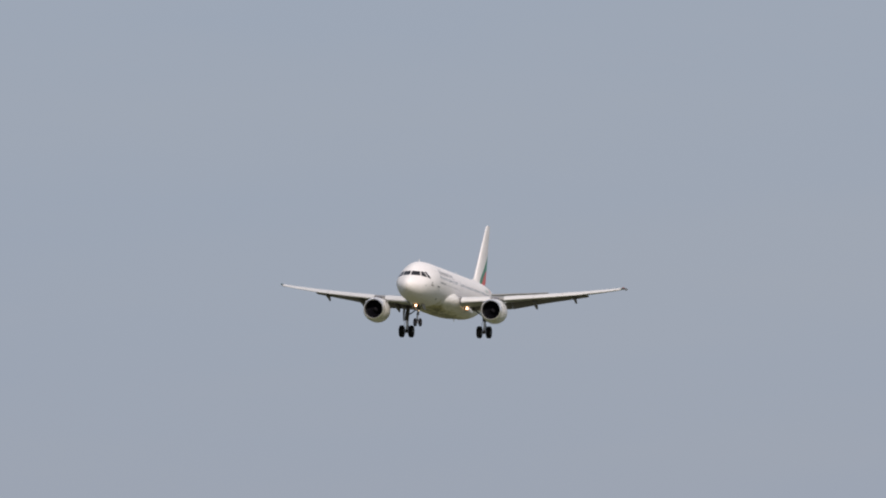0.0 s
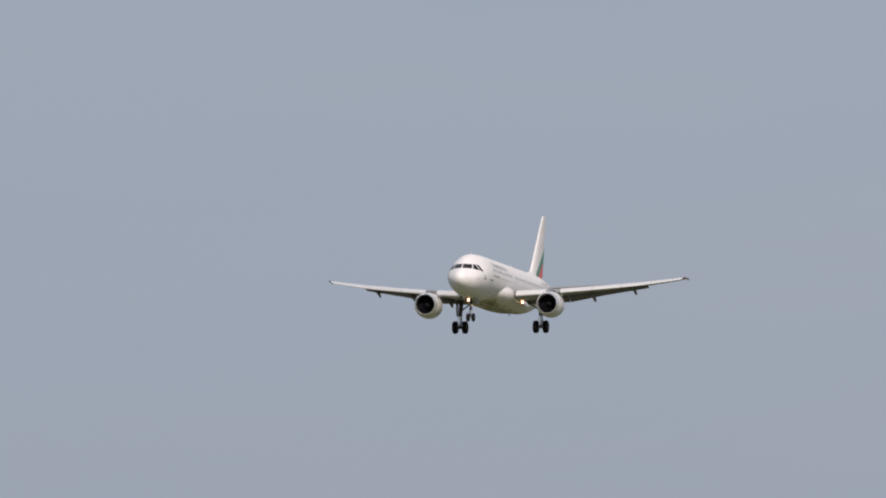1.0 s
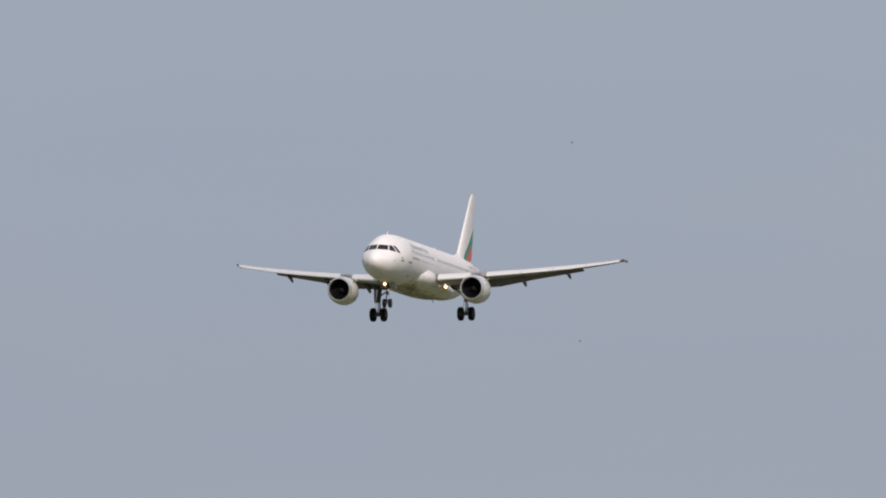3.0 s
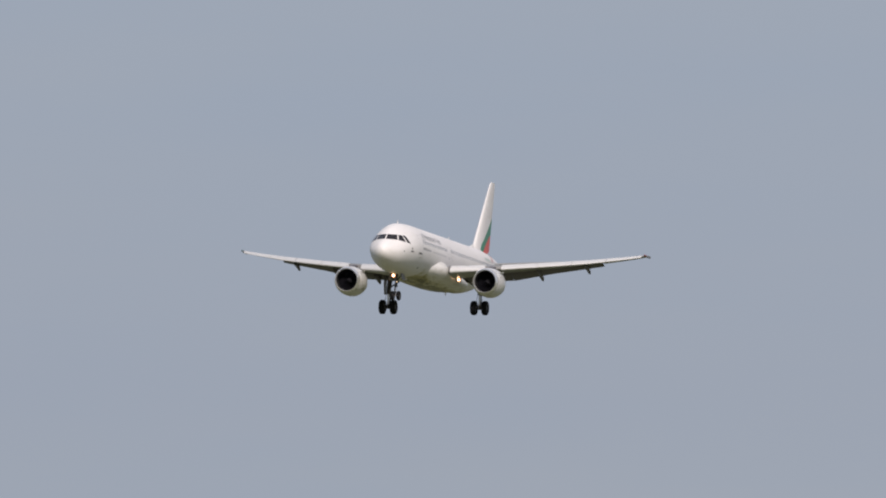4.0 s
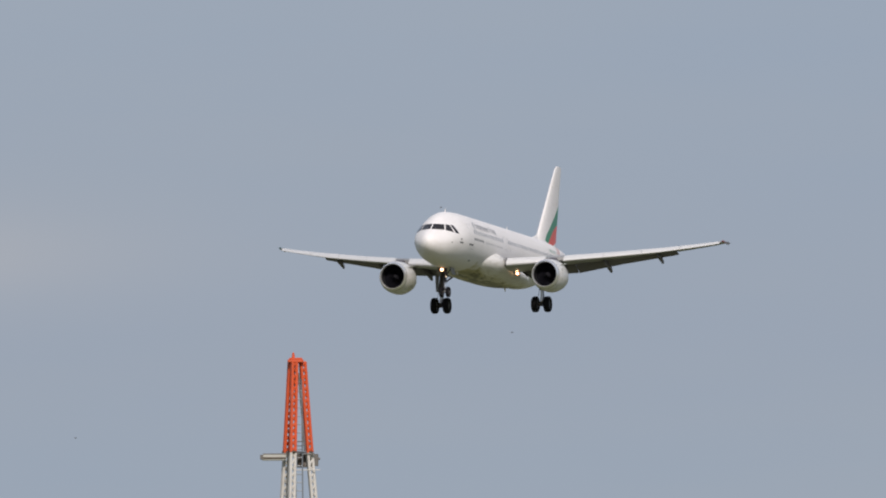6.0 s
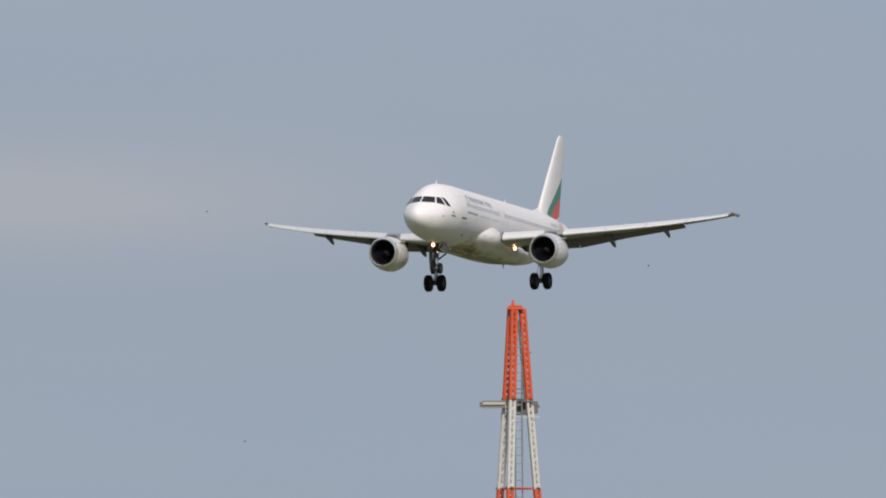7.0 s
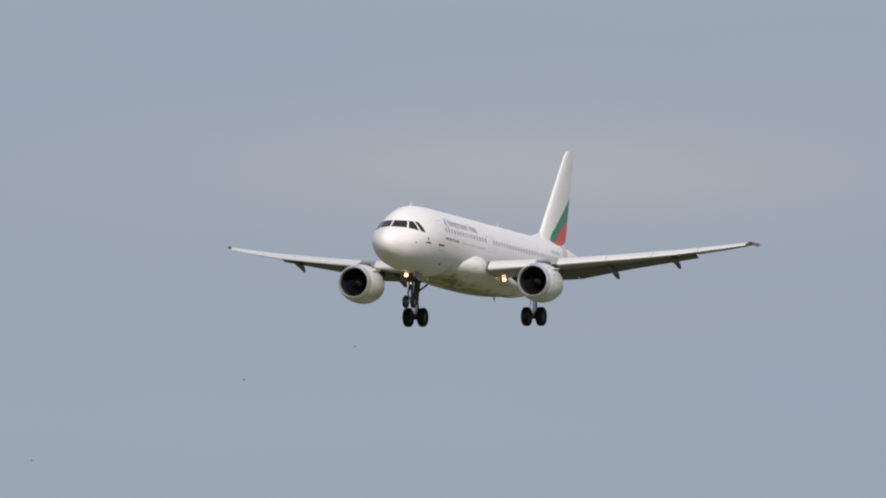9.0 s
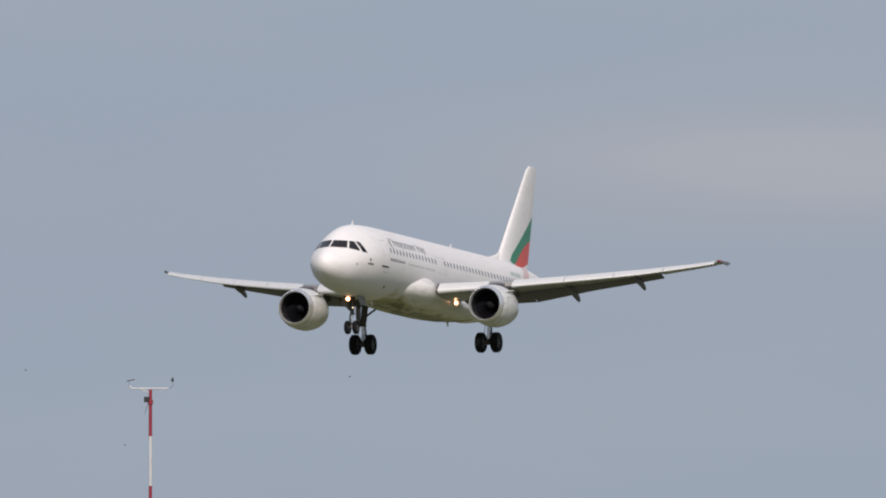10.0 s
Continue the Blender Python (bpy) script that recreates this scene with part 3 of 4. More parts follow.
    lathe(bm, [(-0.20, 0.01), (-0.16, 0.05), (0.05, 0.08)] + ([(0.6, 0.09), (1.1, 0.03)] if side > 0 else [(0.15, 0.07), (0.3, 0.03)]), (x - 0.05, side * (y - 0.02), z + 0.03), seg=14)
    part("navigation_light", bm, NAV_RED if side > 0 else NAV_GREEN, wing)
    # landing lamp swung out below the wing root
    bm = bmesh.new()
    lathe(bm, [(-0.04, 0.10), (0.0, 0.14), (0.10, 0.13), (0.18, 0.06)], (NOSE - 15.75, side * 2.46, -1.52), seg=20)
    lamp = part("landing_light", bm, STRUT, wing, "landing light swung out below the wing root")
    bm = bmesh.new()
    lathe(bm, [(-0.095, 0.01), (-0.09, 0.06), (-0.075, 0.085)], (NOSE - 15.75, side * 2.46, -1.52), seg=20)
    part("lens", bm, LAMP_WARM, lamp, "bright warm lit lens")
    # glowing ring added round the lens for its halo
    bm = bmesh.new()
    lathe(bm, [(-0.074, 0.086), (-0.07, 0.12), (-0.05, 0.15)], (NOSE - 15.75, side * 2.46, -1.52), seg=20, cap=False)
    part("halo_ring", bm, LAMP_HALO, lamp, "glowing orange ring for the lamp's halo")
    bm = bmesh.new()
    lathe(bm, [(-0.05, 0.01), (-0.045, 0.025), (0.0, 0.035), (0.08, 0.03)], (NOSE - 15.5, side * 2.0, -1.62), seg=14)
    part("turn_off_light", bm, LAMP_SMALL, wing, "small lit runway turn-off light")
    return wing


for side in (1, -1):
    make_wing(side)


# ---------------- engines ----------------
def make_engine(side):
    yc, zc, s0 = side * 5.75, -1.98, 11.2
    o = (NOSE - s0, yc, zc)
    bm = bmesh.new()
    lathe(bm, [(0.30, 1.045), (0.7, 1.14), (1.2, 1.19), (1.8, 1.20), (2.3, 1.16), (2.8, 1.06), (3.2, 0.955), (3.2, 0.93), (2.6, 0.90), (1.2, 0.88)], o, seg=56, cap=False)
    cowl = part("engine_cowl", bm, NACELLE, airliner, "white engine nacelle with open fan inlet")
    bm = bmesh.new()
    lathe(bm, [(0.30, 1.047), (0.14, 0.99), (0.05, 0.965), (0.0, 0.925), (0.03, 0.895), (0.12, 0.872), (0.24, 0.86)], o, seg=56, cap=False)
    part("inlet_lip", bm, LIP, cowl, "polished metal inlet lip")
    bm = bmesh.new()
    lathe(bm, [(0.24, 0.861), (0.6, 0.866), (0.95, 0.875), (1.45, 0.88), (1.5, 0.3)], o, seg=56, cap=False)
    part("inlet_duct", bm, DUCT, cowl)
    rows = []
    for r, tw in ((0.26, 25), (0.45, 38), (0.65, 50), (0.86, 60)):
        w, t = 0.085, radians(tw)
        rows.append([(w * k * math.cos(t), r, w * k * math.sin(t)) for k in (1, 0.3, -0.4, -1)])
    blade = part("fan_blade", grid(rows), FAN, cowl)
    for i in range(36):
        b = blade if i == 0 else new("fan_blade", blade.data)
        b.parent = cowl
        b.matrix_basis = pose(o[0] - 1.05, yc, zc, 10 * i)
    bm = bmesh.new()
    lathe(bm, [(0.62, 0.005), (0.70, 0.07), (0.85, 0.16), (1.0, 0.24), (1.12, 0.27)], o, seg=24)
    part("spinner", bm, SPINNER, cowl, "grey conical fan spinner")
    bm = bmesh.new()
    lathe(bm, [(2.4, 0.80), (3.2, 0.74), (3.9, 0.60), (4.3, 0.50), (4.3, 0.46), (3.8, 0.40)], o, seg=36, cap=False)
    part("core_cowl", bm, HOT, cowl)
    bm = bmesh.new()
    lathe(bm, [(3.8, 0.34), (4.3, 0.28), (4.8, 0.12), (5.0, 0.02)], o, seg=24)
    part("exhaust_cone", bm, HOT, cowl)
    # cowl seams, latch line and strake
    for d, r, w, mat in ((0.28, 1.044, 0.10, DARK), (0.80, 1.152, 0.03, SEAM), (2.05, 1.188, 0.03, SEAM)):
        bm = bmesh.new()
        lathe(bm, [(d, r), (d + w * 0.27, r + 0.006), (d + w * 0.73, r + 0.007), (d + w, r + 0.003)], o, seg=56, cap=False)
        part("cowl_seam", bm, mat, cowl)
    for inner in (1, -1):
        a = radians(90 - inner * side * -52)
        p = [Vector((o[0] - x, yc + r * math.cos(a), zc + r * math.sin(a))) for x, r in ((0.75, 1.14), (1.9, 1.18), (1.9, 1.45), (1.55, 1.42))]
        w = Vector((0, -math.sin(a), math.cos(a))) * 0.012
        part("strake", loft([[q - w for q in p], [q + w for q in p]]), NACELLE, cowl)
    for s, dz in ((0.9, 0.35), (1.5, 0.1)):
        aa = math.asin(dz)
        bm = bmesh.new()
        box(bm, (o[0] - s - 0.16, yc + side * 1.165 * math.cos(aa) - 0.02, zc + dz), (o[0] - s, yc + side * 1.165 * math.cos(aa) + 0.02, zc + dz + 0.09))
        part("cowl_latch", bm, SEAM, cowl)
    # pylon
    # pylon, given the dark flap colour to imitate shade in the slat gap
    rings = []
    for x, zb, zt, w in ((0.75, 1.0, 1.16, 0.05), (1.3, 0.9, 1.27, 0.14), (2.2, 0.6, 1.38, 0.2), (3.4, 0.5, 1.44, 0.2), (4.6, 0.55, 1.2, 0.16), (6.0, 0.85, 1.12, 0.05)):
        rings.append([(o[0] - x, yc - w, zc + zb), (o[0] - x, yc + w, zc + zb), (o[0] - x, yc + w, zc + zt - 0.08), (o[0] - x, yc + w * 0.5, zc + zt), (o[0] - x, yc - w * 0.5, zc + zt), (o[0] - x, yc - w, zc + zt - 0.08)])
    part("pylon", loft(rings), FLAP, cowl, "engine pylon coloured dark for the shaded slat gap")


for side in (1, -1):
    make_engine(side)


# ---------------- tail ----------------
FIN_BASE, FIN_TOP = 1.75, 8.08


def fin_at(z):
    """Leading edge station, chord and half thickness of the fin at height z."""
    v = (z - FIN_BASE) / (FIN_TOP - FIN_BASE)
    le = 29.1 + (34.65 - 29.1) * v
    te = 34.75 + (36.23 - 34.75) * v
    return le, te - le, 0.10 * (te - le) / 2


def fin_y(s, z, off=0.0):
    le, ch, _ = fin_at(z)
    c = min(1, max(0.0, (s - le) / ch))
    return foil(c, 0.10, 0)[0] * ch + off


def make_tail():
    zs = [FIN_BASE - 0.35, FIN_BASE, 3.0, 4.5, 6.0, 7.3, 7.8, FIN_TOP]
    cs = [0, 0.008, 0.03, 0.08, 0.16, 0.28, 0.42, 0.56, 0.69]

    def section(z, fr):
        le, ch, _ = fin_at(z)
        if z >= FIN_TOP:
            le, ch = le + 0.22, ch - 0.3
        return [(NOSE - le - c * ch, foil(c, 0.10, 0)[0] * ch + 0.002, z) for c in fr] + [(NOSE - le - c * ch, -foil(c, 0.10, 0)[0] * ch - 0.002, z) for c in reversed(fr)]
    fin = part("vertical_stabilizer", loft([section(z, cs) for z in zs]), WHITE, airliner)
    rs = [0.695, 0.8, 0.9, 1.0]
    part("rudder", loft([section(z, rs) for z in zs[1:]]), WHITE, fin)
    # dorsal fillet
    rings = []
    for s, h, w in ((26.8, 0.0, 0.02), (27.6, 0.04, 0.05), (28.3, 0.12, 0.08), (28.9, 0.24, 0.10), (29.4, 0.37, 0.11), (29.8, 0.50, 0.11), (30.05, 0.64, 0.10)):
        t = fus(s)[0]
        rings.append([(NOSE - s, w * math.cos(a), t - 0.15 + (h + 0.15) * max(0, math.sin(a)) ** 1.0) for a in np.linspace(0, math.pi, 9)])
    part("dorsal_fillet", loft(rings), WHITE, fin)
    # green and red bands sweeping up to the rear edge of the fin, both sides
    def band(lo, hi, umax, side):
        rows = []
        for i in range(15):
            u = umax * i / 14
            row = []
            for j in range(9):
                z = FIN_BASE + lo(u) + (hi(u) - lo(u)) * j / 8
                le, ch, _ = fin_at(z)
                s = le + ch - 0.02 - u
                row.append((NOSE - s, side * fin_y(s, z, 0.014), z))
            rows.append(row)
        return grid(rows)
    def upper(u):
        return 3.42 - 0.71 * u if u < 3.6 else 0.864 - 1.5 * (u - 3.6)

    def middle(u):
        return 1.95 - 0.2 * u - 0.13 * u * u

    def lower(u):
        return 0.25 + (0.11 if u < 1.9 else 0.06) * (u - 1.9) ** 2

    def green_foot(u):
        return middle(u) if u < 2.87 else min(lower(u), upper(u))
    for side in (1, -1):
        part("green_band", band(green_foot, upper, 3.82, side), GREEN, fin, "green painted tail band")
        part("red_band", band(lower, middle, 2.87, side), RED, fin, "red painted tail band")
    # pale stripe running on from the red band over the tail cone
    for side in (1, -1):
        part("tail_stripe", side_patch(29.7, 31.1, 1.1, 1.9, side, 0.009, 4, 8, lean=2.3), STRIPE, fuselage, "pale pink stripe below the tail")
    # tailplanes
    for side in (1, -1):
        def ring(y, lo, hi):
            v = (y - 0.5) / (6.2 - 0.5)
            le, ch = 31.4 + 3.35 * v, 3.9 - 2.45 * v
            z = 0.98 + (y - 0.5) * math.tan(radians(6))
            f = np.linspace(lo, hi, 9) ** (1.6 if lo == 0 else 1)
            return [(NOSE - le - c * ch, side * y, z + foil(c, 0.10, 0)[0] * ch + 0.002) for c in f] + [(NOSE - le - c * ch, side * y, z - foil(c, 0.10, 0)[0] * ch - 0.002) for c in f[::-1]]
        hs = part("horizontal_stabilizer", loft([ring(y, 0, 0.8) for y in (0.5, 2, 4, 5.8, 6.2)]), WING_GREY, airliner)
        part("elevator", loft([ring(y, 0.70, 1.0) for y in (0.9, 3, 6.1)]), WING_GREY, hs)


make_tail()


# ---------------- landing gear ----------------
def make_wheel(centre, radius, width, parent):
    h = width / 2
    bm = bmesh.new()
    lathe(bm, [(-h * 0.75, radius * 0.55), (-h, radius * 0.72), (-h * 0.98, radius * 0.86), (-h * 0.72, radius * 0.97), (-h * 0.3, radius), (-h * 0.27, radius * 0.985), (-h * 0.2, radius * 0.985), (-h * 0.17, radius),
               (h * 0.17, radius), (h * 0.2, radius * 0.985), (h * 0.27, radius * 0.985), (h * 0.3, radius), (h * 0.72, radius * 0.97), (h * 0.98, radius * 0.86), (h, radius * 0.72), (h * 0.75, radius * 0.55)], centre, axis="y", seg=36, cap=False)
    part("tyre", bm, RUBBER, parent, "black rubber tyre")
    bm = bmesh.new()
    lathe(bm, [(-h * 0.7, 0.02), (-h * 0.72, radius * 0.2), (-h * 0.45, radius * 0.28), (-h * 0.5, radius * 0.5), (-h * 0.78, radius * 0.56),
               (h * 0.78, radius * 0.56), (h * 0.5, radius * 0.5), (h * 0.45, radius * 0.28), (h * 0.72, radius * 0.2), (h * 0.7, 0.02)], centre, axis="y", seg=28)
    part("rim", bm, RIM, parent, "grey wheel rim")


def make_main_gear(side):
    x, y, zw = NOSE - 17.45, side * 3.82, -3.66
    bm = bmesh.new()
    tube(bm, (x, y - side * 0.15, -0.95), (x, y, -2.55), 0.20, 0.175, 16)
    tube(bm, (x, y, -2.55), (x, y, -2.62), 0.20, 0.20, 16)
    leg = part("main_landing_gear", bm, STRUT, airliner, "lowered main landing gear with two black tyres")
    bm = bmesh.new()
    tube(bm, (x, y, -2.6), (x, y, zw - 0.02), 0.095, 0.095, 14)
    part("piston", bm, CHROME, leg, "chrome oleo piston")
    bm = bmesh.new()
    tube(bm, (x, y - 0.62, zw), (x, y + 0.62, zw), 0.075, 0.075, 12)
    tube(bm, (x, y, zw - 0.14), (x, y, zw + 0.2), 0.13, 0.12, 12)
    part("axle", bm, STRUT, leg)
    bm = bmesh.new()
    for k in (-1, 1):
        tube(bm, (x - 0.14, y + 0.07 * k, -2.5), (x - 0.48, y + 0.03 * k, -3.0), 0.035, 0.03, 8)
        tube(bm, (x - 0.48, y + 0.03 * k, -3.0), (x - 0.1, y + 0.07 * k, -3.5), 0.03, 0.035, 8)
    part("torque_link", bm, STRUT, leg)
    bm = bmesh.new()
    tube(bm, (x + 0.1, y, -2.2), (x + 0.15, y - side * 0.95, -1.55), 0.06, 0.06, 10)
    tube(bm, (x + 0.15, y - side * 0.95, -1.55), (x + 0.1, y - side * 1.5, -1.2), 0.07, 0.07, 10)
    part("side_brace", bm, STRUT, leg)
    bm = bmesh.new()
    for dx, dy in ((0.13, 0.1), (0.12, -0.12), (-0.15, 0.08)):
        tube(bm, (x + dx, y + dy, -1.3), (x + dx * 1.1, y + dy * 1.2, -2.6), 0.02, 0.02, 6)
        tube(bm, (x + dx * 1.1, y + dy * 1.2, -2.6), (x + dx * 0.8, y + dy * 2.5, zw + 0.1), 0.016, 0.016, 6)
    part("hydraulic_line", bm, DARK, leg)
    # leg door carried outboard of the strut
    bm = bmesh.new()
    yo = y + side * 0.27
    loft([[(x + 0.42, yo, -1.05), (x - 0.42, yo, -1.05), (x - 0.42, yo + side * 0.035, -1.05), (x + 0.42, yo + side * 0.035, -1.05)],
          [(x + 0.36, yo + side * 0.03, -1.9), (x - 0.36, yo + side * 0.03, -1.9), (x - 0.36, yo + side * 0.065, -1.9), (x + 0.36, yo + side * 0.065, -1.9)],
          [(x + 0.24, yo, -2.65), (x - 0.24, yo, -2.65), (x - 0.24, yo + side * 0.035, -2.65), (x + 0.24, yo + side * 0.035, -2.65)]], bm)
    part("gear_door", bm, GEAR_DOOR, leg)
    for k in (-1, 1):
        make_wheel((x, y + 0.465 * k, zw), 0.585, 0.43, leg)


def make_nose_gear():
    x, zw = NOSE - 5.1, -3.72
    bm = bmesh.new()
    tube(bm, (x - 0.25, 0, -1.6), (x - 0.02, 0, -2.95), 0.12, 0.105, 14)
    tube(bm, (x - 0.03, 0, -2.9), (x - 0.02, 0, -3.0), 0.14, 0.14, 14)
    leg = part("nose_landing_gear", bm, STRUT, airliner, "lowered nose landing gear with twin tyres")
    bm = bmesh.new()
    tube(bm, (x - 0.02, 0, -2.95), (x + 0.02, 0, zw), 0.06, 0.06, 12)
    part("piston", bm, CHROME, leg, "chrome oleo piston")
    bm = bmesh.new()
    tube(bm, (x, -0.36, zw), (x, 0.36, zw), 0.05, 0.05, 10)
    part("axle", bm, STRUT, leg)
    bm = bmesh.new()
    for k in (-1, 1):
        tube(bm, (x - 0.12, 0.05 * k, -2.55), (x - 1.05, 0.25 * k, -1.75), 0.045, 0.045, 8)
        tube(bm, (x + 0.1, 0.04 * k, -2.85), (x + 0.36, 0.02 * k, -3.2), 0.025, 0.025, 8)
        tube(bm, (x + 0.36, 0.02 * k, -3.2), (x + 0.07, 0.04 * k, -3.6), 0.025, 0.025, 8)
    part("drag_strut", bm, STRUT, leg)
    for k in (-1, 1):
        bm = bmesh.new()
        loft([[(x - 0.9, k * 0.42, -1.95), (x + 0.35, k * 0.42, -1.92), (x + 0.35, k * 0.45, -1.92), (x - 0.9, k * 0.45, -1.95)],
              [(x - 0.8, k * 0.55, -2.45), (x + 0.2, k * 0.55, -2.45), (x + 0.2, k * 0.58, -2.45), (x - 0.8, k * 0.58, -2.45)]], bm)
        part("gear_door", bm, GEAR_DOOR, leg)
        make_wheel((x, 0.25 * k, zw), 0.385, 0.23, leg)
    # lamps on the strut
    for y, z, r, mat, lab in ((-0.17, -2.12, 0.10, LAMP_WARM, "large lit take-off light"), (0.14, -2.62, 0.055, LAMP_SMALL, "small lit taxi light")):
        bm = bmesh.new()
        lathe(bm, [(0.0, r * 1.15), (0.05, r * 1.2), (0.16, r * 0.6), (0.2, 0.02)], (x + 0.22, y, z), seg=18)
        lamp = part("strut_light", bm, STRUT, leg, lab)
        bm = bmesh.new()
        lathe(bm, [(-0.055, 0.01), (-0.05, r * 0.6), (-0.035, r * 0.9)], (x + 0.22, y, z), seg=18)
        part("lens", bm, mat, lamp, "bright lit lens")
        # the larger lamp also gets a glowing ring in place of bloom
        if r > 0.08:
            bm = bmesh.new()
            lathe(bm, [(-0.034, r * 0.92), (-0.03, r * 1.3), (-0.01, r * 1.45)], (x + 0.22, y, z), seg=18, cap=False)
            part("halo_ring", bm, LAMP_HALO, lamp, "glowing orange ring for the lamp's halo")


for side in (1, -1):
    make_main_gear(side)
make_nose_gear()


# ================= glide path tower =================
def make_tower():
    yaw, dist = radians(3.290), 600.0
    base = (dist * math.sin(yaw), dist * math.cos(yaw), 0)
    thing = tagged(new("lattice_tower"), "tapering three-legged lattice tower painted in orange and white bands", "tower")
    thing.matrix_basis = pose(*base, 0, 0, -3.26)
    bands = 6
    hb = [22.04, 18.56, 15.17, 11.6, 7.9, 4.0, 0.0]

    def radius(z):
        d = 22.0 - z
        return 0.257 + 0.0745 * d + 0.0013 * d * d

    def axis(k, z):
        a = radians((15, 135, 255)[k])
        return Vector((radius(z) * math.cos(a), radius(z) * math.sin(a), z))
    for b in range(bands):
        z1, z0 = hb[b], hb[b + 1]
        mat = ORANGE if b % 2 == 0 else TOWER_WHITE
        for k in range(3):
            bm = bmesh.new()
            cuts = int(round((z1 - z0) / 0.24))
            off = [Vector((0.118 * math.cos(radians(a)), 0.118 * math.sin(radians(a)), 0)) for a in (10 + 120 * k, 130 + 120 * k, 250 + 120 * k)]
            for o in off:
                tube(bm, axis(k, z0) + o, axis(k, z1 - 0.01) + o, 0.056, 0.056, 8)
            for j in range(cuts):
                za, zb = z0 + (z1 - z0) * j / cuts, z0 + (z1 - z0) * (j + 1) / cuts
                for e in range(3):
                    p, q = off[e], off[(e + 1) % 3]
                    if j % 2:
                        p, q = q, p
                    tube(bm, axis(k, za) + p, axis(k, zb) + q, 0.036, 0.036, 5)
            leg = part("leg_section", bm, mat, thing, "orange lattice leg section" if b % 2 == 0 else "white lattice leg section")
            # bolted flange at the foot of the section
            c = axis(k, z0)
            bm = bmesh.new()
            tube(bm, c, c + Vector((0, 0, 0.05)), 0.165, 0.165, 12)
            for a in range(6):
                q = c + Vector((0.135 * math.cos(a * math.pi / 3), 0.135 * math.sin(a * math.pi / 3), 0.05))
                tube(bm, q, q + Vector((0, 0, 0.03)), 0.016, 0.016, 6)
            part("flange", bm, RUST, leg, "dull brown bolted flange")
        if b < bands - 1:
            bm = bmesh.new()
            zz = z0 + 0.02
            for k in range(3):
                tube(bm, axis(k, zz), axis((k + 1) % 3, zz), 0.035, 0.035, 8)
            part("tie_ring", bm, ORANGE if b % 2 else GALV, thing)
    # head plate and red obstruction lamp
    bm = bmesh.new()
    box(bm, (-0.31, -0.30, 21.99), (0.30, 0.34, 22.11), 0.03)
    box(bm, (-0.25, -0.26, 22.11), (0.25, 0.30, 22.17), 0.02)
    part("head_plate", bm, ORANGE, thing)
    bm = bmesh.new()
    lathe(bm, [(22.17, 0.06), (22.25, 0.06), (22.26, 0.05), (22.35, 0.045), (22.38, 0.01)], (-0.09, 0, 0), axis="z", seg=14)
    part("obstruction_light", bm, ORANGE, thing)
    # ladder inside the legs
    bm = bmesh.new()
    for sx in (-0.13, 0.13):
        tube(bm, (0.17 + sx + 0.06, -0.05 - 0.25, 0.0), (0.10 + sx, -0.05, 21.45), 0.027, 0.027, 6)
    for j in range(66):
        z = 0.3 + 0.317 * j
        v = z / 21.45
        cx, cy = 0.23 - 0.13 * v, -0.30 + 0.25 * v
        tube(bm, (cx - 0.13, cy, z), (cx + 0.13, cy, z), 0.021, 0.021, 5)
    part("ladder", bm, GALV, thing, "galvanised steel ladder inside the tower")
    # antenna array at the first joint
    bm = bmesh.new()
    box(bm, (-1.28, -0.10, 18.26), (-0.36, 0.10, 18.48), 0.03)
    part("antenna_panel", bm, RADOME, thing, "pale sideways antenna panel")
    bm = bmesh.new()
    box(bm, (-1.33, -0.135, 18.325), (-0.38, -0.095, 18.385), 0.008)
    part("antenna_rail", bm, RUST, thing, "dark rail along the antenna panel")
    bm = bmesh.new()
    box(bm, (-1.36, -0.14, 18.30), (-1.24, 0.14, 18.48), 0.02)
    box(bm, (-1.26, -0.05, 18.48), (0.72, 0.05, 18.53), 0.01)
    part("antenna_boom", bm, BOX_GREY, thing)
    bm = bmesh.new()
    box(bm, (0.04, 0.34, 18.01), (0.66, 0.62, 18.50), 0.03)
    housing = part("antenna_box", bm, BOX_GREY, thing, "weathered grey equipment box behind the legs")
    bm = bmesh.new()
    box(bm, (0.10, 0.325, 18.06), (0.33, 0.345, 18.44), 0.008)
    part("box_door", bm, RUST, housing, "brown hinged door of the box")
    bm = bmesh.new()
    box(bm, (0.66, 0.36, 18.06), (0.86, 0.58, 18.52), 0.03)
    tube(bm, (0.86, 0.46, 18.34), (0.93, 0.46, 18.34), 0.05, 0.04, 8)
    part("end_plate", bm, BOX_GREY, thing)
    # cross rails above and below the joint, and near the head
    for z, x0, x1, y, mat in ((17.90, -0.02, 0.92, -0.02, TOWER_WHITE), (18.98, -0.05, 0.58, 0.05, GALV), (18.82, -0.05, 0.58, 0.05, GALV), (21.35, -0.02, 0.34, 0.02, GALV), (21.18, -0.02, 0.34, 0.02, GALV)):
        bm = bmesh.new()
        tube(bm, (x0, y, z), (x1, y, z), 0.018, 0.018, 6)
        part("cross_rail", bm, mat, thing)
    # cable tray down the inner face of one leg
    bm = bmesh.new()
    for z1, z0 in ((21.6, 18.6),):
        tube(bm, axis(0, z1) + Vector((-0.17, -0.14, 0)), axis(0, z0) + Vector((-0.17, -0.14, 0)), 0.03, 0.03, 6)
        for j in range(1, 8):
            q = axis(0, z0 + (z1 - z0) * j / 8)
            tube(bm, q + Vector((-0.20, -0.14, 0)), q + Vector((0, -0.10, 0)), 0.014, 0.014, 5)
    part("cable_tray", bm, BOX_GREY, thing, "dull grey cable conduit along a tower leg")


make_tower()


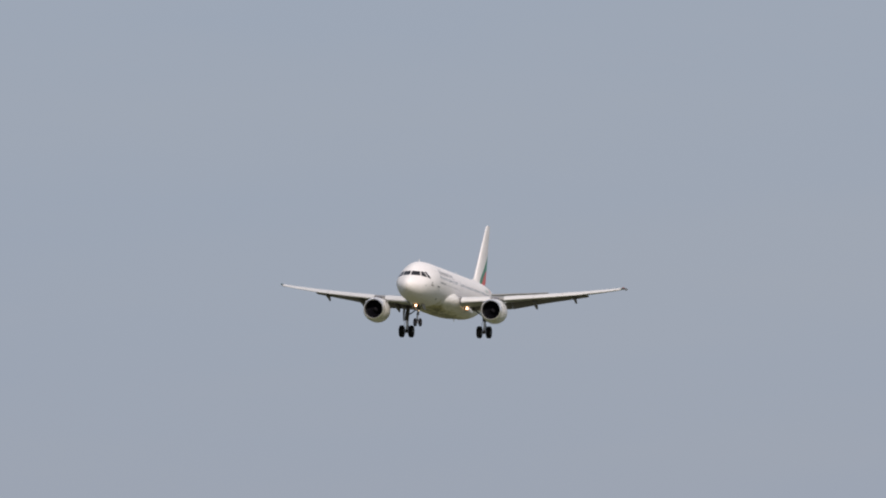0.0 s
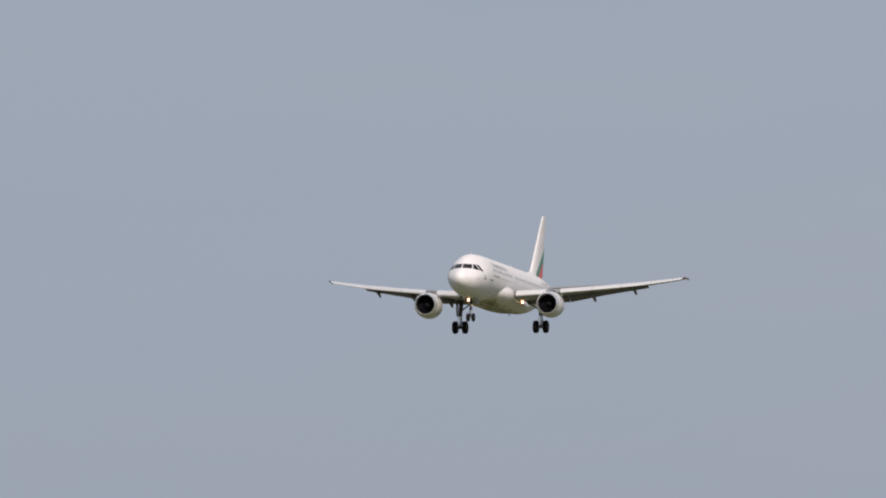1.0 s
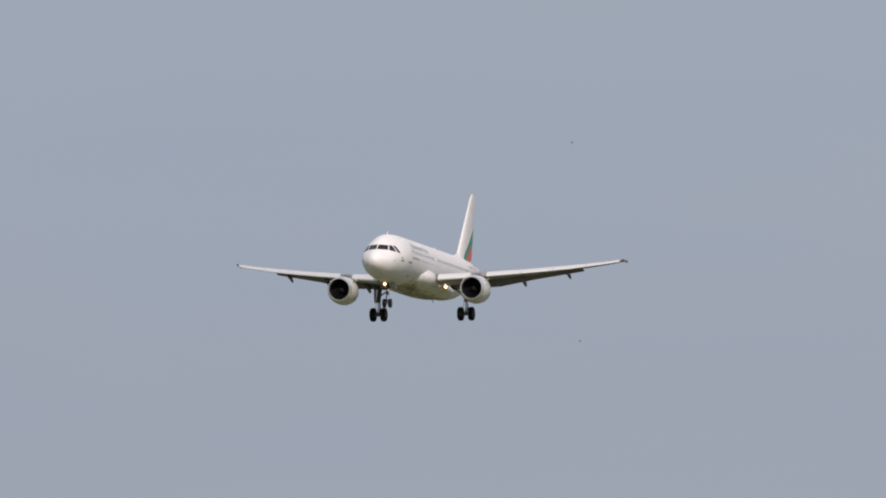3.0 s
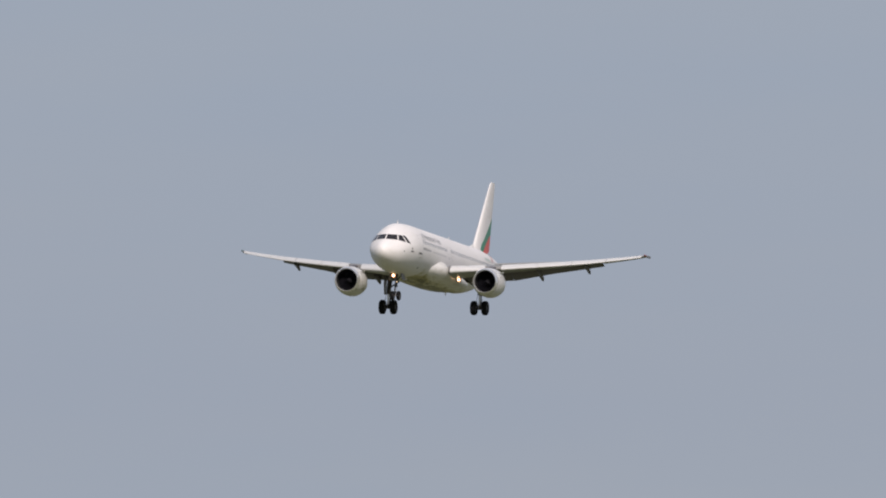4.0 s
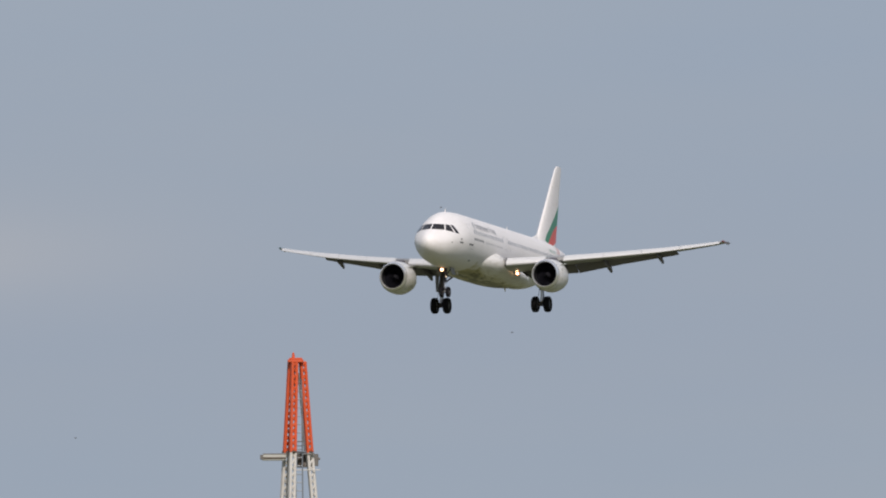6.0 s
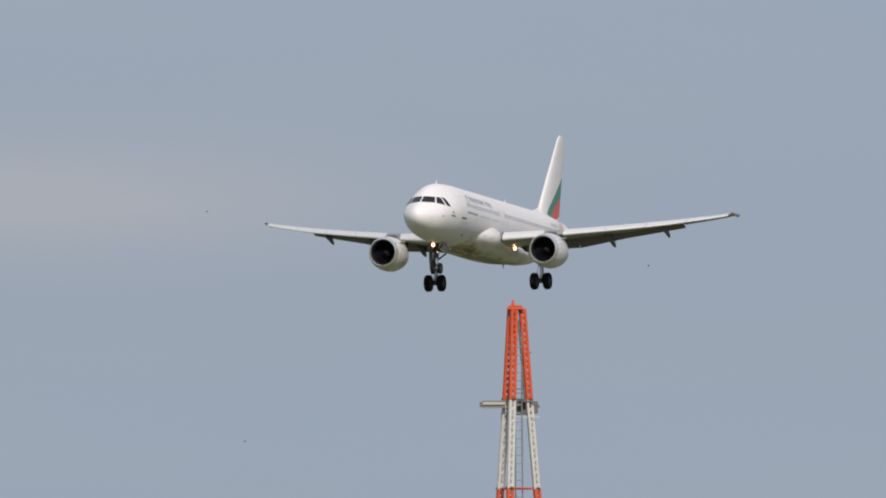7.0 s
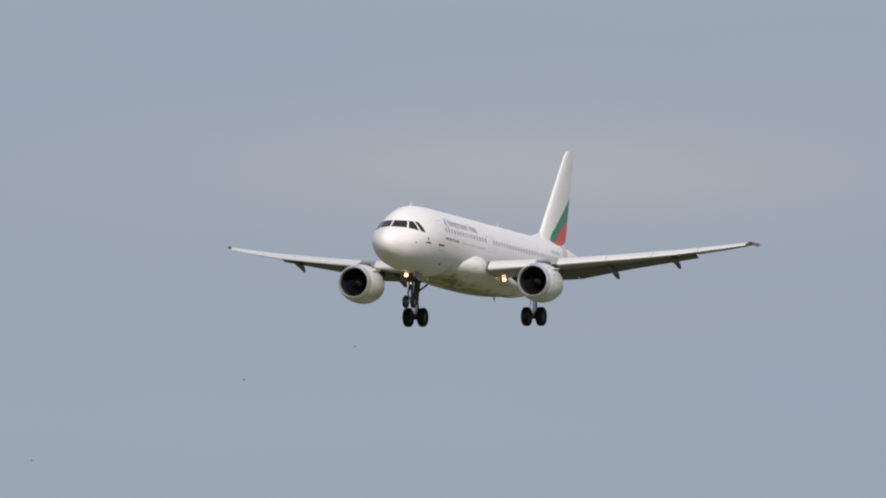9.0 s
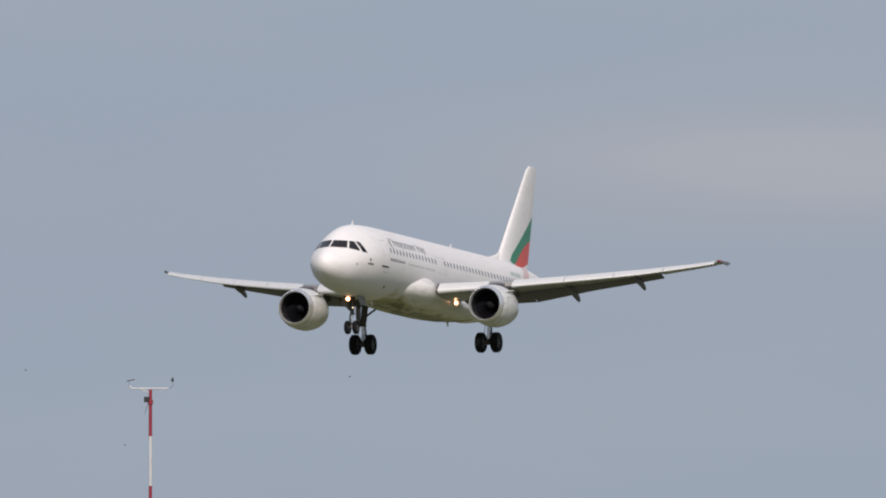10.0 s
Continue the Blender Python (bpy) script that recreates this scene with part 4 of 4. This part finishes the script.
# ================= wind mast =================
def make_mast():
    yaw, dist = radians(-0.995), 305.0
    thing = tagged(new("wind_mast"), "slim red and white banded pole with a wind sensor crossarm", "mast")
    thing.matrix_basis = pose(dist * math.sin(yaw), dist * math.cos(yaw), 0, 0, 0, 1.0)
    top = MAST_TOP
    z, k = top, 0
    while z > 0.01:
        h = 0.90 if k == 0 else 0.965
        lo = max(0.0, z - h)
        bm = bmesh.new()
        tube(bm, (0, 0, lo), (0, 0, z), 0.034, 0.032, 14)
        tube(bm, (0, 0, lo), (0, 0, lo + 0.03), 0.038, 0.038, 14)
        part("pole_section", bm, POLE_RED if k % 2 == 0 else POLE_WHITE, thing, "red pole section" if k % 2 == 0 else "white pole section")
        z, k = lo, k + 1
    bm = bmesh.new()
    tube(bm, (-0.36, 0, top + 0.02), (0.36, 0, top + 0.02), 0.015, 0.015, 10)
    tube(bm, (-0.36, 0, top + 0.02), (-0.41, 0, top + 0.07), 0.022, 0.02, 10)
    tube(bm, (-0.03, 0, top - 0.06), (-0.18, 0, top + 0.01), 0.010, 0.010, 8)
    part("crossarm", bm, POLE_WHITE, thing, "white sensor crossarm")
    bm = bmesh.new()
    tube(bm, (-0.41, 0, top + 0.06), (-0.41, 0, top + 0.175), 0.004, 0.004, 6)
    tube(bm, (-0.46, 0, top + 0.165), (-0.33, 0, top + 0.19), 0.010, 0.007, 8)
    loft([[(-0.36, -0.004, top + 0.175), (-0.31, -0.004, top + 0.18), (-0.31, -0.004, top + 0.21), (-0.36, -0.004, top + 0.195)],
          [(-0.36, 0.004, top + 0.175), (-0.31, 0.004, top + 0.18), (-0.31, 0.004, top + 0.21), (-0.36, 0.004, top + 0.195)]], bm)
    part("wind_vane", bm, DARK, thing, "small dark wind vane")
    bm = bmesh.new()
    tube(bm, (0.36, 0, top + 0.02), (0.43, 0, top + 0.06), 0.003, 0.003, 6)
    tube(bm, (0.43, 0, top + 0.06), (0.43, 0, top + 0.16), 0.003, 0.003, 6)
    for a in (30, 150, 270):
        c, s = math.cos(radians(a)), math.sin(radians(a))
        tube(bm, (0.43, 0, top + 0.185), (0.43 + 0.022 * c, 0.022 * s, top + 0.185), 0.004, 0.004, 5)
        tube(bm, (0.43 + 0.022 * c - 0.016 * s, 0.022 * s + 0.016 * c, top + 0.185), (0.43 + 0.022 * c + 0.016 * s, 0.022 * s - 0.016 * c, top + 0.185), 0.017, 0.006, 8)
    tube(bm, (0.43, 0, top + 0.15), (0.43, 0, top + 0.23), 0.018, 0.015, 8)
    part("cup_anemometer", bm, BLACK, thing, "small dark cup anemometer")
    bm = bmesh.new()
    box(bm, (-0.125, -0.06, top - 0.245), (-0.015, 0.05, top - 0.14), 0.012)
    part("sensor_box", bm, BLACK, thing, "black sensor box clamped to the pole")
    bm = bmesh.new()
    tube(bm, (0, -0.01, top - 0.29), (0, -0.01, top - 0.20), 0.050, 0.050, 10)
    part("clamp", bm, POLE_RED, thing)
    bm = bmesh.new()
    tube(bm, (-0.035, 0, top - 0.24), (-0.115, 0, top - 0.47), 0.005, 0.004, 6)
    part("sensor_cable", bm, DARK, thing)


MAST_TOP = 9.965
make_mast()


# ================= birds =================
def make_bird():
    """A small dark swallow-like bird, a quarter of a metre across the wings; x forward."""
    thing = tagged(new("bird"), "small dark bird gliding over the airfield", "bird", group="birds over the airfield")
    rings = []
    for x, r in ((0.095, 0.004), (0.085, 0.012), (0.065, 0.020), (0.03, 0.026), (-0.02, 0.022), (-0.06, 0.011), (-0.075, 0.005)):
        rings.append([(x, r * math.cos(a), r * math.sin(a)) for a in [2 * math.pi * i / 12 for i in range(12)]])
    part("body", loft(rings), BIRD, thing)
    for side in (1, -1):
        rings = []
        for y, x0, x1, z, h in ((0.012, 0.055, -0.005, 0.012, 0.006), (0.06, 0.065, 0.0, 0.045, 0.005), (0.11, 0.045, -0.015, 0.06, 0.004), (0.155, 0.0, -0.035, 0.055, 0.002)):
            rings.append([(x0, side * y, z), ((x0 + x1) / 2, side * y, z + h), (x1, side * y, z), ((x0 + x1) / 2, side * y, z - h)])
        part("wing", loft(rings), BIRD, thing)
    part("tail", loft([[(-0.06, -0.01, 0), (-0.06, 0.01, 0), (-0.06, 0.01, 0.006), (-0.06, -0.01, 0.006)], [(-0.13, -0.03, 0), (-0.13, 0.03, 0), (-0.13, 0.03, 0.004), (-0.13, -0.03, 0.004)]]), BIRD, thing)
    return thing


# seconds seen (from, to), middle second, bearing and height in degrees then, and their rates a second
BIRD_ROWS = [
    (9.2, 10.0, 9.69, 0.068, 1.546, 0.648, -0.013), (6.7, 7.9, 7.28, -2.478, 2.299, -1.103, 0.104), (6.3, 7.9, 7.0, -3.345, 1.755, -0.857, 0.12),
    (7.3, 7.8, 7.50, -2.665, 1.433, -0.719, 0.006), (8.8, 10.0, 9.7, 0.880, 1.285, 0.69, 0.03),
    (9.8, 10.0, 9.95, 1.413, 1.574, 0.699, -0.169), (9.4, 9.9, 9.65, -1.399, 1.611, -0.935, -0.181), (2.3, 2.7, 2.50, -6.101, 3.020, -0.8, 0.05),
    (2.3, 2.7, 2.50, -6.179, 2.324, -0.7, 0.0), (5.0, 5.5, 5.2, -3.180, 2.636, -0.8, 0.0), (6.2, 7.0, 6.75, -3.851, 2.052, 0.304, 0.058)]
first_bird = make_bird()
flock = [first_bird] + [copy_thing(first_bird, pose(0, 700, 5 + k)) for k in range(1, len(BIRD_ROWS))]


def bird_pose(yaw, tilt, going):
    a, d = radians(yaw), 1150.0
    return pose(-d * math.sin(a), d * math.cos(a), EYE[2] + d * math.tan(radians(tilt)), 0, 0, (180 if going > 0 else 0) + yaw + 20)


# ================= motion =================
AIRLINER_ROWS = [
    (0, 194.68, 1500.34, 77.45, -1.08, -1.82), (0.5, 185.41, 1471.77, 74.8, -0.61, -1.86), (1, 176.09, 1443.05, 72.19, -0.2, -1.9),
    (1.5, 166.72, 1414.18, 69.61, 0.16, -1.98), (2, 157.3, 1385.16, 67.08, 0.25, -2.07), (2.5, 147.83, 1355.99, 64.58, 0.23, -2.15),
    (2.7, 144.03, 1344.28, 63.59, 0.23, -2.19), (3.8, 123, 1279.44, 58.27, -0.96, -2.37), (4, 119.15, 1267.58, 57.31, -1.01, -2.4),
    (4.5, 109.88, 1237.81, 54.98, -0.81, -2.49), (5, 99.53, 1207.89, 52.67, -0.51, -2.56), (5.2, 95.78, 1195.88, 51.76, -0.37, -2.58),
    (6.3, 74.13, 1129.39, 46.88, 0.18, -2.67), (6.5, 70.1, 1117.23, 46.01, 0.18, -2.68), (7, 60.46, 1086.71, 43.87, 0.55, -2.72),
    (7.5, 50.78, 1056.04, 41.76, 0.65, -2.76), (8, 40.6, 1025.22, 39.7, 0.23, -2.8), (8.5, 30.43, 994.25, 37.67, -0.11, -2.84),
    (9, 20.33, 963.13, 35.69, -0.18, -2.88), (9.5, 10.19, 931.86, 33.74, 0.09, -2.92), (10, -0.02, 900.44, 31.83, 0.4, -2.95)]
HEADING = -109.74


def motions():
    walk(airliner, [(t, pose(x, y, z, roll, pitch, HEADING)) for t, x, y, z, roll, pitch in AIRLINER_ROWS])
    for bird, (ta, tb, tm, yaw, tilt, dyaw, dtilt) in zip(flock, BIRD_ROWS):
        # each bird rises from low over the field, crosses on a straight line at an even pace, and sinks again
        rows = []
        for t, drop in ((0.0, 1.9), (ta - 1.4, 1.9), (ta - 0.3, 0.0), (ta + 0.1, 0.0), ((ta + tb) / 2, 0.0), (tb - 0.1, 0.0), (tb + 0.3, 0.0), (tb + 1.4, 1.9), (10.0, 1.9)):
            if rows and t <= rows[-1][0] + 0.05 or t > 10 or t < 0:
                continue
            if t == 10.0 and tb > 9.7:
                drop = 0.0
            k = max(-3.0, min(3.0, t - tm))
            rows.append((t, bird_pose(yaw + dyaw * k, max(0.25, tilt + dtilt * max(-1.0, min(1.0, k)) - drop), dyaw)))
        walk(bird, rows)


motions()
